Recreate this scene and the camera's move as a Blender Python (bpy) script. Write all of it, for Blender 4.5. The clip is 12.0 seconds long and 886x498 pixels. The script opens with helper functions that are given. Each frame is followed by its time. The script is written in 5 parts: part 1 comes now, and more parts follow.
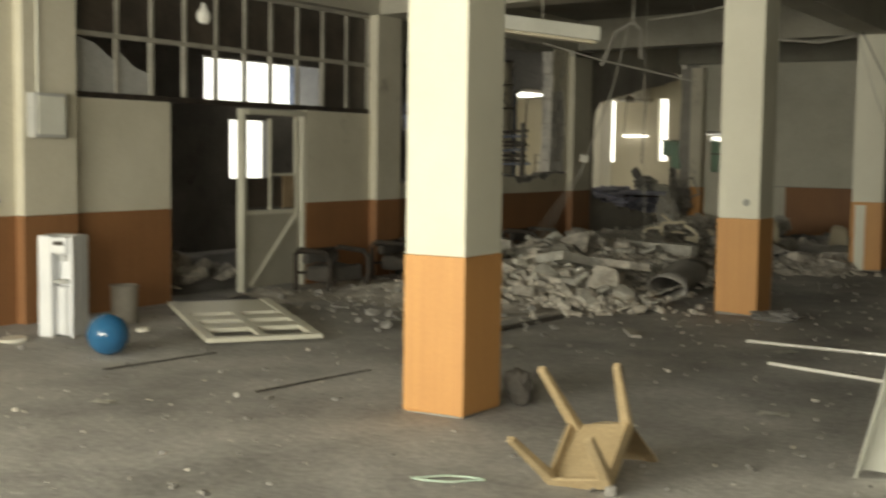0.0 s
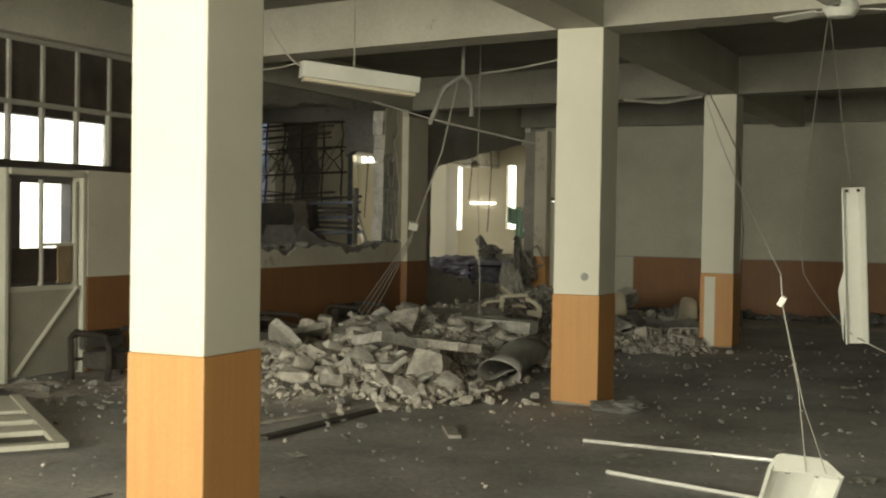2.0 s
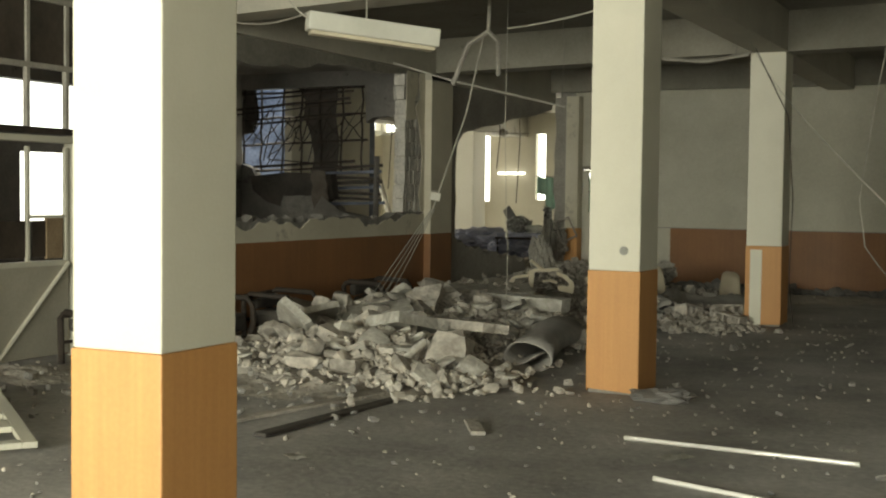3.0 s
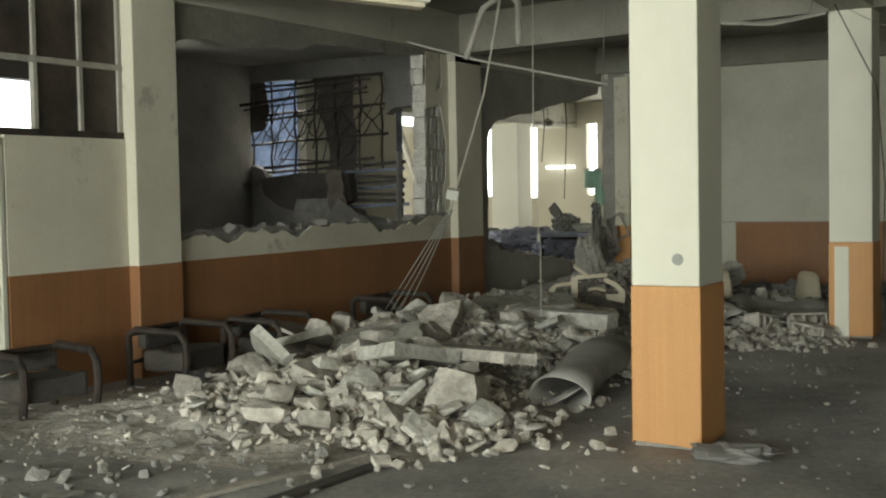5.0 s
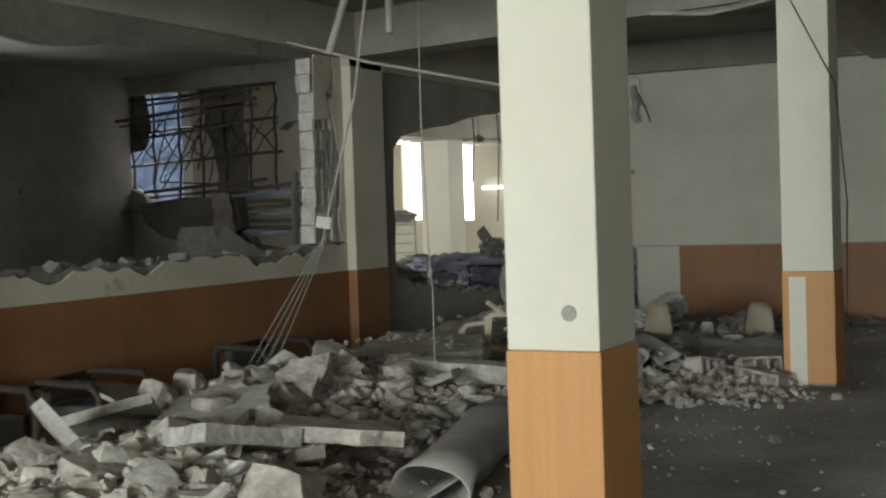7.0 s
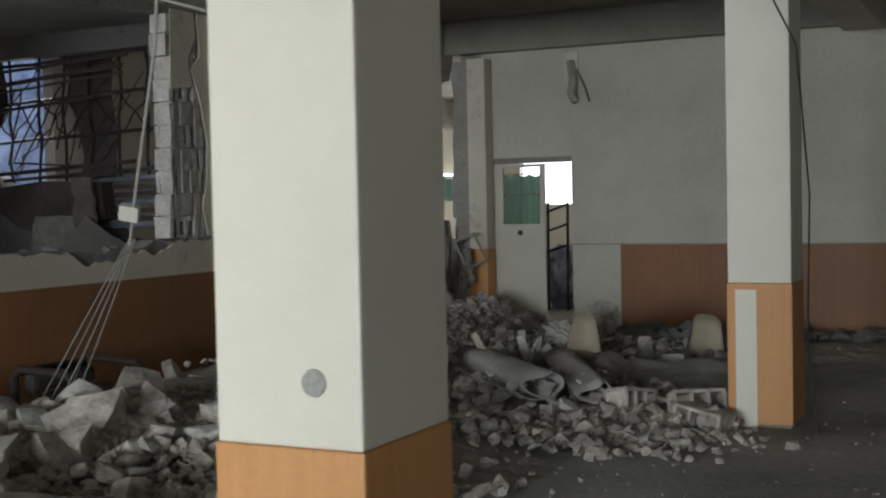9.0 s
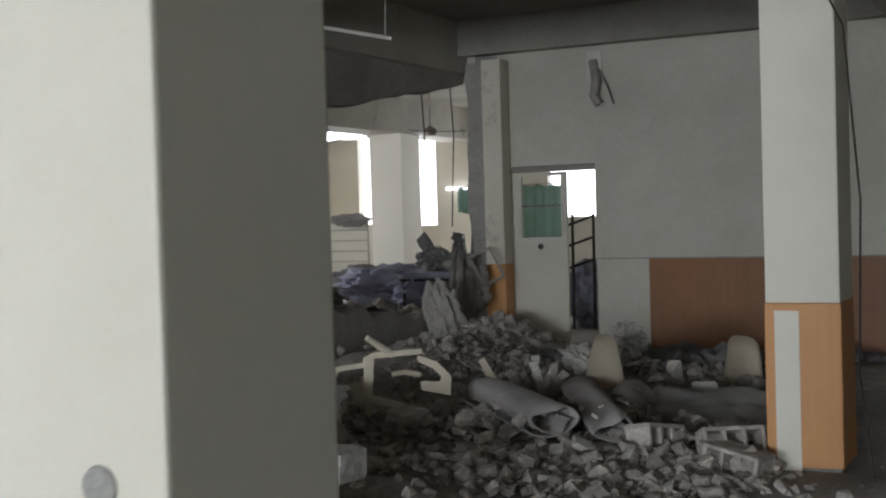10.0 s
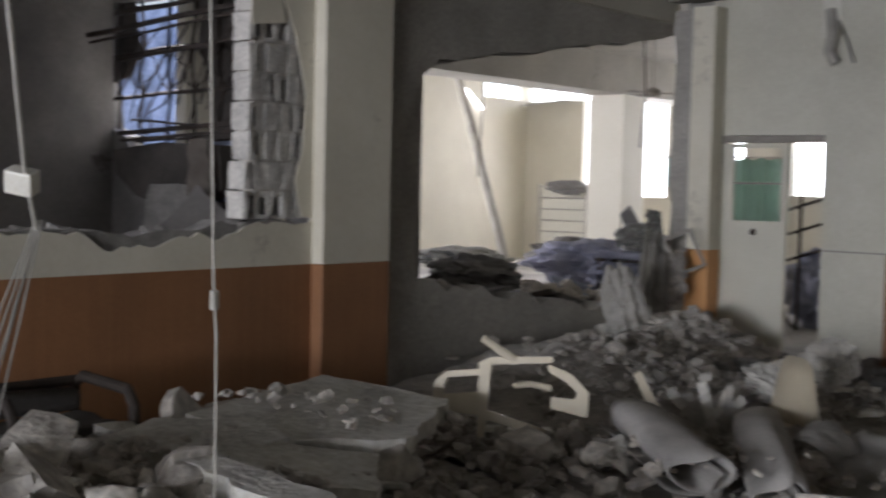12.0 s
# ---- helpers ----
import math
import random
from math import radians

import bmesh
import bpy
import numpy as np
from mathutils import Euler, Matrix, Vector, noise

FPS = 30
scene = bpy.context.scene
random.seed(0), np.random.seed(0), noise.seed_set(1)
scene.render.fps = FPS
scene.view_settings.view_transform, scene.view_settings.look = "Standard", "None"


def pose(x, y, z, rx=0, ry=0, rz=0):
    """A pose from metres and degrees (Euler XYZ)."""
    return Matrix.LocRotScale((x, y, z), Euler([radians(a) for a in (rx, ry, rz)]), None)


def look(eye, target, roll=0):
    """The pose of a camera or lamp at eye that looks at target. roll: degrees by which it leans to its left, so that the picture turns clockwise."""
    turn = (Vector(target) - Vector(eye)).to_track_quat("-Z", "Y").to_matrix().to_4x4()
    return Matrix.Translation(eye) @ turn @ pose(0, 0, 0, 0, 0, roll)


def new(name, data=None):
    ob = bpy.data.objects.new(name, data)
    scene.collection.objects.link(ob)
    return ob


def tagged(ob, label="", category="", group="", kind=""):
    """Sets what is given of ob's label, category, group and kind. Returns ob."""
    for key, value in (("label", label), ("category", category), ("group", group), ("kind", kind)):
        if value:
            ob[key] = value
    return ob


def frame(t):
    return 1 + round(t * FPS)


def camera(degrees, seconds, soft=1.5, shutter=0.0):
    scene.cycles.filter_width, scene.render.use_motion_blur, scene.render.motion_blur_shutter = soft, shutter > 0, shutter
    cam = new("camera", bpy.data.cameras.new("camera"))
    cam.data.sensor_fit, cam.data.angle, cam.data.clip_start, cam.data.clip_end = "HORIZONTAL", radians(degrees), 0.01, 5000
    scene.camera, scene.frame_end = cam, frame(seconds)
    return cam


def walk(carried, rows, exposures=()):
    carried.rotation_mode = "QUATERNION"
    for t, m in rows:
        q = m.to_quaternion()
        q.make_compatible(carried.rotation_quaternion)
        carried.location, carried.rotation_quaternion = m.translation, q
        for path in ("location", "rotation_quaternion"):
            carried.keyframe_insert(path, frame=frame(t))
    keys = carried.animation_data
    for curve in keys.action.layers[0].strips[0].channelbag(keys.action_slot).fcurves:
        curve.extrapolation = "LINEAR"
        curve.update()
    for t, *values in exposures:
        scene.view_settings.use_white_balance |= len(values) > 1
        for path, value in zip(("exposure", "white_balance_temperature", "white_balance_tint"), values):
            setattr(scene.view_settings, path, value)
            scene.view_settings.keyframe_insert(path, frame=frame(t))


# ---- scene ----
cam = camera(39.6, 12.0, soft=2.1, shutter=0.4)
PATH = [
    (0, (3.767, -6.451, 1.644), (2.731, -4.747, 1.486), 0.8),
    (0.5, (3.741, -6.087, 1.62), (2.89, -4.288, 1.428), 1.5),
    (1, (3.67, -5.645, 1.62), (2.918, -3.799, 1.454), -1.3),
    (1.5, (3.551, -5.128, 1.656), (2.687, -3.326, 1.599), 1.0),
    (2, (3.365, -4.666, 1.644), (2.525, -2.852, 1.599), 0.9),
    (2.5, (3.194, -4.21, 1.643), (2.377, -2.385, 1.574), -1.4),
    (3, (2.938, -3.616, 1.613), (2.056, -1.823, 1.522), 0.7),
    (5, (2.261, -1.323, 1.605), (1.291, 0.423, 1.512), -1.1),
    (5.5, (2.171, -0.767, 1.623), (1.143, 0.948, 1.571), -0.6),
    (6, (2.015, -0.25, 1.635), (1.135, 1.544, 1.537), 1.1),
    (6.5, (1.921, 0.361, 1.625), (0.991, 2.131, 1.577), -2.1),
    (8.5, (1.524, 2.671, 1.614), (0.694, 4.486, 1.487), -0.1),
    (9, (1.485, 3.323, 1.607), (0.616, 5.123, 1.530), -1.2),
    (9.5, (1.356, 3.856, 1.598), (0.450, 5.637, 1.504), 0.1),
    (10, (1.249, 4.459, 1.573), (0.325, 6.232, 1.521), -1.7),
    (10.5, (1.210, 4.984, 1.575), (0.198, 6.708, 1.496), -1.2),
    (11, (1.030, 5.584, 1.600), (0.088, 7.345, 1.497), -1.3),
    (11.2, (1.030, 5.860, 1.589), (0.063, 7.607, 1.482), -2.2),
    (11.5, (0.980, 6.137, 1.609), (-0.052, 7.847, 1.504), -0.3),
    (12, (0.936, 6.532, 1.615), (-0.334, 8.073, 1.506), 1.3),
]
EXPOSURES = [(0, 0.60, 7700, 6), (1, 0.93, 7700, 5), (2, 0.83, 7700, 4), (3, 1.08, 7500, 3), (5.5, 1.40, 6500, 2), (6.5, 1.32, 6400, 5), (8.5, 1.25, 6050, 11), (9.5, 1.07, 5950, 14), (10, 1.15, 5900, 16), (10.5, 1.42, 5950, 18), (11.2, 1.54, 5850, 18), (12, 1.75, 5950, 20)]
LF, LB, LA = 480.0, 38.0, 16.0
walk(cam, [(t, look(eye, target, roll)) for t, eye, target, roll in PATH], EXPOSURES)

# ---- light ----
SKY = bpy.data.worlds.new("sky")
scene.world = SKY
SKY.use_nodes = True
_n = SKY.node_tree.nodes
_bg = _n["Background"]
_sky = _n.new("ShaderNodeTexSky")
_sky.sky_type = "NISHITA"
_sky.sun_disc = False
_sky.sun_elevation = radians(50)
_sky.sun_rotation = radians(293)
SKY.node_tree.links.new(_sky.outputs[0], _bg.inputs[0])
_bg.inputs[1].default_value = 0.15


def lamp_area(name, eye, target, w, h, watts, color):
    d = bpy.data.lights.new(name, "AREA")
    d.shape, d.size, d.size_y, d.energy, d.color = "RECTANGLE", w, h, watts, color
    ob = new(name, d)
    ob.matrix_world = look(eye, target)
    return ob


_sun = new("sun", bpy.data.lights.new("sun", "SUN"))
_sun.data.energy, _sun.data.angle, _sun.data.color = 3.0, radians(0.6), (1.0, 0.95, 0.86)
_sun.matrix_world = look((0, 0, 20), (6.0, -2.5, 12.5))
# daylight through the street front and through the windows of the rooms
lamp_area("daylight_front_a", (-2.25, -10.45, 2.0), (-2.25, 0, 1.4), 4.8, 2.5, LF * 1.22, (0.98, 1.0, 0.97))
lamp_area("daylight_front_b", (3.4, -10.45, 2.0), (3.0, 0, 1.4), 4.7, 2.5, LF * 0.66, (0.98, 1.0, 0.97))
lamp_area("daylight_window_a", (-13.0, 28.45, 2.4), (-11.5, 22, 1.2), 0.75, 1.8, LB * 0.5, (1.0, 0.98, 0.93))
lamp_area("daylight_window_b", (-11.85, 28.45, 2.4), (-9, 18, 1.0), 0.65, 1.8, LB * 0.5, (1.0, 0.98, 0.93))
lamp_area("daylight_window_c", (-8.35, 28.45, 2.2), (-6, 18, 1.0), 0.75, 1.4, LB * 0.5, (1.0, 0.98, 0.93))
lamp_area("daylight_window_d", (-14.85, 19.6, 2.2), (-9, 23, 1.8), 3.0, 1.8, LB * 2.3, (1.0, 0.97, 0.9))
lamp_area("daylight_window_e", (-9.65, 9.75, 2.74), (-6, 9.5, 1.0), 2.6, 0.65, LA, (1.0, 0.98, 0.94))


# ---- materials ----
from mathutils.geometry import tessellate_polygon


def surface(name, a, b, rough=0.8, scale=1.2, fine=40.0, bump=0.25, metal=0.0, grain=0.18, spots=None, spot_at=0.62, random_tint=0.0, streaks=0.0):
    """Two colours mixed by large stains, fine grain over both, relief from the grain."""
    m = bpy.data.materials.new(name)
    m.use_nodes = True
    nt = m.node_tree
    N, L = nt.nodes, nt.links
    bs = N["Principled BSDF"]
    tc = N.new("ShaderNodeNewGeometry")
    big = N.new("ShaderNodeTexNoise")
    big.inputs["Scale"].default_value, big.inputs["Detail"].default_value = scale, 7
    big.inputs["Roughness"].default_value = 0.62
    L.new(tc.outputs["Position"], big.inputs["Vector"])
    ramp = N.new("ShaderNodeValToRGB")
    ramp.color_ramp.elements[0].position, ramp.color_ramp.elements[1].position = 0.34, 0.68
    ramp.color_ramp.elements[0].color, ramp.color_ramp.elements[1].color = (*a, 1), (*b, 1)
    L.new(big.outputs["Fac"], ramp.inputs["Fac"])
    col = ramp.outputs["Color"]
    small = N.new("ShaderNodeTexNoise")
    small.inputs["Scale"].default_value, small.inputs["Detail"].default_value = fine, 5
    L.new(tc.outputs["Position"], small.inputs["Vector"])
    mul = N.new("ShaderNodeMixRGB")
    mul.blend_type = "OVERLAY"
    mul.inputs[0].default_value = grain * 2
    L.new(col, mul.inputs[1])
    L.new(small.outputs["Fac"], mul.inputs[2])
    col = mul.outputs["Color"]
    if streaks:
        # upright grain of a laminate board
        mp = N.new("ShaderNodeMapping")
        mp.inputs["Scale"].default_value = (28.0, 28.0, 0.55)
        L.new(tc.outputs["Position"], mp.inputs["Vector"])
        st = N.new("ShaderNodeTexNoise")
        st.inputs["Scale"].default_value, st.inputs["Detail"].default_value = 1.0, 6
        st.inputs["Roughness"].default_value = 0.65
        L.new(mp.outputs["Vector"], st.inputs["Vector"])
        ov = N.new("ShaderNodeMixRGB")
        ov.blend_type = "OVERLAY"
        ov.inputs[0].default_value = streaks
        L.new(col, ov.inputs[1])
        L.new(st.outputs["Fac"], ov.inputs[2])
        col = ov.outputs["Color"]
    if spots:
        sp = N.new("ShaderNodeTexNoise")
        sp.inputs["Scale"].default_value, sp.inputs["Detail"].default_value = scale * 2.7, 9
        sp.inputs["Roughness"].default_value = 0.7
        L.new(tc.outputs["Position"], sp.inputs["Vector"])
        r2 = N.new("ShaderNodeValToRGB")
        r2.color_ramp.elements[0].position, r2.color_ramp.elements[1].position = spot_at, spot_at + 0.06
        L.new(sp.outputs["Fac"], r2.inputs["Fac"])
        mx = N.new("ShaderNodeMixRGB")
        L.new(r2.outputs["Color"], mx.inputs[0])
        L.new(col, mx.inputs[1])
        mx.inputs[2].default_value = (*spots, 1)
        col = mx.outputs["Color"]
    if random_tint:
        oi = N.new("ShaderNodeObjectInfo")
        isl = N.new("ShaderNodeMath")
        isl.operation = "ADD"
        L.new(oi.outputs["Random"], isl.inputs[0])
        L.new(tc.outputs["Random Per Island"], isl.inputs[1])
        hv = N.new("ShaderNodeHueSaturation")
        mr = N.new("ShaderNodeMapRange")
        mr.inputs["From Max"].default_value = 2.0
        mr.inputs["To Min"].default_value, mr.inputs["To Max"].default_value = 1 - random_tint, 1 + random_tint
        L.new(isl.outputs[0], mr.inputs["Value"])
        L.new(mr.outputs[0], hv.inputs["Value"])
        L.new(col, hv.inputs["Color"])
        col = hv.outputs["Color"]
    L.new(col, bs.inputs["Base Color"])
    bs.inputs["Metallic"].default_value = metal
    rr = N.new("ShaderNodeMapRange")
    rr.inputs["To Min"].default_value, rr.inputs["To Max"].default_value = max(0.04, rough - 0.12), min(1, rough + 0.12)
    L.new(big.outputs["Fac"], rr.inputs["Value"])
    L.new(rr.outputs[0], bs.inputs["Roughness"])
    bp = N.new("ShaderNodeBump")
    bp.inputs["Strength"].default_value, bp.inputs["Distance"].default_value = bump, 0.02
    L.new(small.outputs["Fac"], bp.inputs["Height"])
    L.new(bp.outputs["Normal"], bs.inputs["Normal"])
    return m


CREAM = surface("cream_wall_paint", (0.56, 0.525, 0.42), (0.72, 0.68, 0.56), 0.75, 0.55, 30, 0.08, grain=0.06, spots=(0.44, 0.405, 0.33), spot_at=0.61)
CREAM_COL = surface("cream_column_paint", (0.71, 0.69, 0.575), (0.78, 0.76, 0.645), 0.6, 1.4, 60, 0.06, grain=0.04, spots=(0.58, 0.55, 0.455), spot_at=0.69)
ORANGE = surface("orange_dado_paint", (0.57, 0.285, 0.10), (0.62, 0.315, 0.115), 0.55, 1.1, 50, 0.06, grain=0.05, spots=(0.45, 0.20, 0.07), spot_at=0.72, streaks=0.2)
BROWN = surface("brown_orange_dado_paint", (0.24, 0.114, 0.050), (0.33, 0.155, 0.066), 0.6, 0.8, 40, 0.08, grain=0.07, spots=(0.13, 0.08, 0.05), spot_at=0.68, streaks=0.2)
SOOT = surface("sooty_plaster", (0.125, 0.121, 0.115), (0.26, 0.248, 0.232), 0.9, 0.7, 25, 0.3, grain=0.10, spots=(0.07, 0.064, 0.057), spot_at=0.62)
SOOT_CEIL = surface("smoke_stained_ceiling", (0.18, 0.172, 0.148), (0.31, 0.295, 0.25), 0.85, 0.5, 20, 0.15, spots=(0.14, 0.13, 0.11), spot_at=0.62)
BEAM = surface("dusty_cream_beam_paint", (0.40, 0.38, 0.32), (0.52, 0.50, 0.42), 0.8, 0.8, 25, 0.10, grain=0.07, spots=(0.28, 0.26, 0.21), spot_at=0.64)
# darker copy of the beam paint, shading put into the colour
SHADEBEAM = surface("shaded_beam_paint", (0.24, 0.228, 0.19), (0.36, 0.342, 0.285), 0.85, 0.8, 25, 0.12, grain=0.08, spots=(0.17, 0.16, 0.135), spot_at=0.64)
DARKWALL = surface("bare_grey_render", (0.26, 0.245, 0.218), (0.38, 0.36, 0.322), 0.9, 1.4, 30, 0.4)
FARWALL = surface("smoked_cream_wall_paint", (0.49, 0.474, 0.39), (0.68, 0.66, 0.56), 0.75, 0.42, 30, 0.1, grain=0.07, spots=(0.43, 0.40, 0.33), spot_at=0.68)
# pale room's ceiling and beam: their shadow is put into this darker colour
ROOMCEIL = surface("shaded_pale_ceiling_paint", (0.36, 0.34, 0.29), (0.52, 0.50, 0.43), 0.8, 0.6, 25, 0.12, grain=0.08, spots=(0.24, 0.225, 0.19), spot_at=0.64)
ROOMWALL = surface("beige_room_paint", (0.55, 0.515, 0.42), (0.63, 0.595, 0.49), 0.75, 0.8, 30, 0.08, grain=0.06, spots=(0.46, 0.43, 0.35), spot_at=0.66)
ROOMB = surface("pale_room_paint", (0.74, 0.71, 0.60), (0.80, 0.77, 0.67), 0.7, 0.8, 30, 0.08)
FLOOR = surface("dusty_dark_floor", (0.23, 0.223, 0.212), (0.53, 0.515, 0.488), 0.9, 0.7, 18, 0.25, grain=0.2, spots=(0.56, 0.54, 0.51), spot_at=0.64)
RUBBLE = surface("grey_concrete_rubble", (0.325, 0.296, 0.255), (0.585, 0.545, 0.48), 0.95, 5.0, 17, 1.0, grain=0.32, random_tint=0.35)
DUST = surface("rubble_dust", (0.325, 0.30, 0.262), (0.535, 0.50, 0.44), 0.95, 2.2, 22, 1.0, spots=(0.48, 0.455, 0.40), spot_at=0.60)
PLASTER = surface("broken_white_plaster", (0.46, 0.44, 0.39), (0.66, 0.64, 0.575), 0.9, 4.0, 22, 0.7, grain=0.28, random_tint=0.25)
STEEL_W = surface("dusty_white_enamel", (0.62, 0.62, 0.55), (0.74, 0.74, 0.67), 0.4, 2.0, 60, 0.03, grain=0.05, spots=(0.46, 0.44, 0.38), spot_at=0.66)
DOORP = surface("cream_steel_door_paint", (0.55, 0.53, 0.44), (0.62, 0.60, 0.50), 0.5, 1.6, 40, 0.05, grain=0.06, spots=(0.36, 0.33, 0.275), spot_at=0.66)
DARKMETAL = surface("dark_rusty_metal", (0.035, 0.030, 0.027), (0.085, 0.065, 0.050), 0.7, 6, 60, 0.3, metal=0.4)
IRON = surface("grey_iron_bar", (0.30, 0.28, 0.24), (0.44, 0.42, 0.36), 0.6, 4, 50, 0.2)
PLASTIC_W = surface("dusty_white_plastic", (0.60, 0.58, 0.50), (0.72, 0.70, 0.62), 0.35, 3, 60, 0.04, spots=(0.40, 0.37, 0.31), spot_at=0.66)
PLASTIC_B = surface("beige_chair_plastic", (0.38, 0.285, 0.165), (0.45, 0.345, 0.205), 0.45, 3, 60, 0.05, spots=(0.36, 0.27, 0.16), spot_at=0.62)
BLUE = surface("blue_ball_rubber", (0.02, 0.11, 0.24), (0.03, 0.15, 0.30), 0.12, 2, 60, 0.01, grain=0.05)
GREEN = surface("green_curtain_cloth", (0.46, 0.64, 0.54), (0.56, 0.74, 0.64), 0.9, 3, 80, 0.2)
_tr = GREEN.node_tree.nodes.new("ShaderNodeBsdfTranslucent")
_tr.inputs["Color"].default_value = (0.55, 0.74, 0.64, 1)
_mx = GREEN.node_tree.nodes.new("ShaderNodeMixShader")
_mx.inputs[0].default_value = 0.55
GREEN.node_tree.links.new(GREEN.node_tree.nodes["Principled BSDF"].outputs[0], _mx.inputs[1])
GREEN.node_tree.links.new(_tr.outputs[0], _mx.inputs[2])
GREEN.node_tree.links.new(_mx.outputs[0], GREEN.node_tree.nodes["Material Output"].inputs[0])
CARPET = surface("grey_dusty_carpet", (0.36, 0.343, 0.315), (0.50, 0.478, 0.44), 0.95, 3, 90, 0.5, spots=(0.44, 0.42, 0.37), spot_at=0.66)
WOOD = surface("splintered_wood", (0.20, 0.14, 0.08), (0.33, 0.24, 0.15), 0.8, 3, 60, 0.3)
SOOTWOOD = surface("sooted_wood", (0.09, 0.076, 0.062), (0.16, 0.138, 0.115), 0.85, 4, 60, 0.3)
CABLE = surface("pale_cable_sheath", (0.38, 0.36, 0.31), (0.50, 0.48, 0.42), 0.6, 8, 80, 0.05)
CLOTH = surface("blue_grey_cloth", (0.25, 0.26, 0.34), (0.42, 0.43, 0.52), 0.9, 3, 60, 0.3)
PAPER = surface("dirty_paper", (0.55, 0.54, 0.48), (0.70, 0.69, 0.63), 0.9, 6, 60, 0.1, random_tint=0.2)
WHITE_P = surface("clean_white_plastic", (0.70, 0.71, 0.73), (0.80, 0.81, 0.82), 0.3, 3, 60, 0.02, grain=0.04, spots=(0.58, 0.57, 0.55), spot_at=0.68)
DOORDULL = surface("dull_beige_door_paint", (0.36, 0.335, 0.27), (0.45, 0.425, 0.35), 0.6, 1.6, 40, 0.06, grain=0.07, spots=(0.26, 0.235, 0.19), spot_at=0.64)
GREY_DOT = surface("grey_wall_plug", (0.30, 0.30, 0.27), (0.38, 0.38, 0.34), 0.7, 20, 90, 0.1)
SOOTGLASS = surface("sooted_glass", (0.03, 0.024, 0.02), (0.09, 0.07, 0.055), 0.35, 2.0, 20, 0.05, spots=(0.16, 0.13, 0.10), spot_at=0.66)
GROUND = surface("outside_ground", (0.30, 0.27, 0.22), (0.40, 0.37, 0.31), 0.95, 0.2, 3, 0.3)
# grey render with the blue of skylight in shade put into its colour
YARD = surface("skylight_blue_yard_render", (0.07, 0.085, 0.12), (0.30, 0.34, 0.44), 0.9, 2.2, 20, 0.2)
PALEBLOCK = surface("pale_hollow_block", (0.34, 0.325, 0.295), (0.55, 0.53, 0.48), 0.95, 5, 45, 0.6, grain=0.2, random_tint=0.2)
BLOCK = surface("grey_hollow_block", (0.20, 0.19, 0.175), (0.33, 0.315, 0.29), 0.95, 6, 50, 0.6, random_tint=0.25)
PALECARPET = surface("dust_covered_carpet", (0.46, 0.445, 0.405), (0.62, 0.60, 0.55), 0.95, 2, 80, 0.4)
PALEGREY = surface("pale_grey_sheet", (0.40, 0.40, 0.38), (0.50, 0.50, 0.48), 0.6, 2, 50, 0.08)
PALEDUST = surface("pale_dusty_sacking", (0.34, 0.32, 0.28), (0.46, 0.44, 0.39), 0.95, 5, 70, 0.5)
DARKFRAME = surface("brown_grey_frame_paint", (0.22, 0.20, 0.17), (0.30, 0.27, 0.23), 0.6, 3, 60, 0.1)
PLASTIC_C = surface("cream_chair_plastic", (0.62, 0.555, 0.42), (0.72, 0.65, 0.50), 0.3, 3, 60, 0.03, grain=0.06, spots=(0.50, 0.45, 0.355), spot_at=0.66)
DULLCORD = surface("dull_grey_cord", (0.20, 0.19, 0.165), (0.30, 0.285, 0.25), 0.8, 8, 80, 0.1)
GREENCORD = surface("pale_green_cord", (0.40, 0.52, 0.42), (0.50, 0.60, 0.50), 0.6, 8, 80, 0.05)
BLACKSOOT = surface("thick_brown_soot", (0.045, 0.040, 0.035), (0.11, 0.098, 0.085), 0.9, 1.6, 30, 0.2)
SCORCH = surface("scorched_patchy_vinyl", (0.20, 0.192, 0.18), (0.32, 0.307, 0.29), 0.7, 6.0, 40, 0.3, spots=(0.46, 0.48, 0.44), spot_at=0.52)
GLOW = bpy.data.materials.new("hazy_daylight")
GLOW.use_nodes = True
GLOW.node_tree.nodes["Principled BSDF"].inputs["Base Color"].default_value = (0.8, 0.8, 0.78, 1)
GLOW.node_tree.nodes["Principled BSDF"].inputs["Emission Color"].default_value = (0.97, 1.0, 1.0, 1)
GLOW.node_tree.nodes["Principled BSDF"].inputs["Emission Strength"].default_value = 1.25
LAMP = bpy.data.materials.new("lit_lamp_tube")
LAMP.use_nodes = True
LAMP.node_tree.nodes["Principled BSDF"].inputs["Emission Color"].default_value = (1.0, 1.0, 0.98, 1)
LAMP.node_tree.nodes["Principled BSDF"].inputs["Emission Strength"].default_value = 2.0
BULB = surface("opal_bulb_glass", (0.75, 0.74, 0.68), (0.82, 0.80, 0.75), 0.15, 3, 60, 0.0)


# ---- building blocks ----
def part(name, bm, material, parent=None, label="", kind=""):
    me = bpy.data.meshes.new(name)
    bmesh.ops.recalc_face_normals(bm, faces=bm.faces)
    bm.to_mesh(me)
    bm.free()
    me.materials.append(material)
    ob = new(name, me)
    if parent is not None:
        ob.parent = parent
        ob.matrix_parent_inverse = parent.matrix_basis.inverted() if parent.type == "EMPTY" and not parent.parent else Matrix()
    return tagged(ob, label=label, kind=kind)


def thing(name, x, y, z, label, category, group="", kind=""):
    ob = new(name)
    ob.empty_display_size = 0.1
    ob.matrix_basis = pose(x, y, z)
    return tagged(ob, label, category, group, kind)


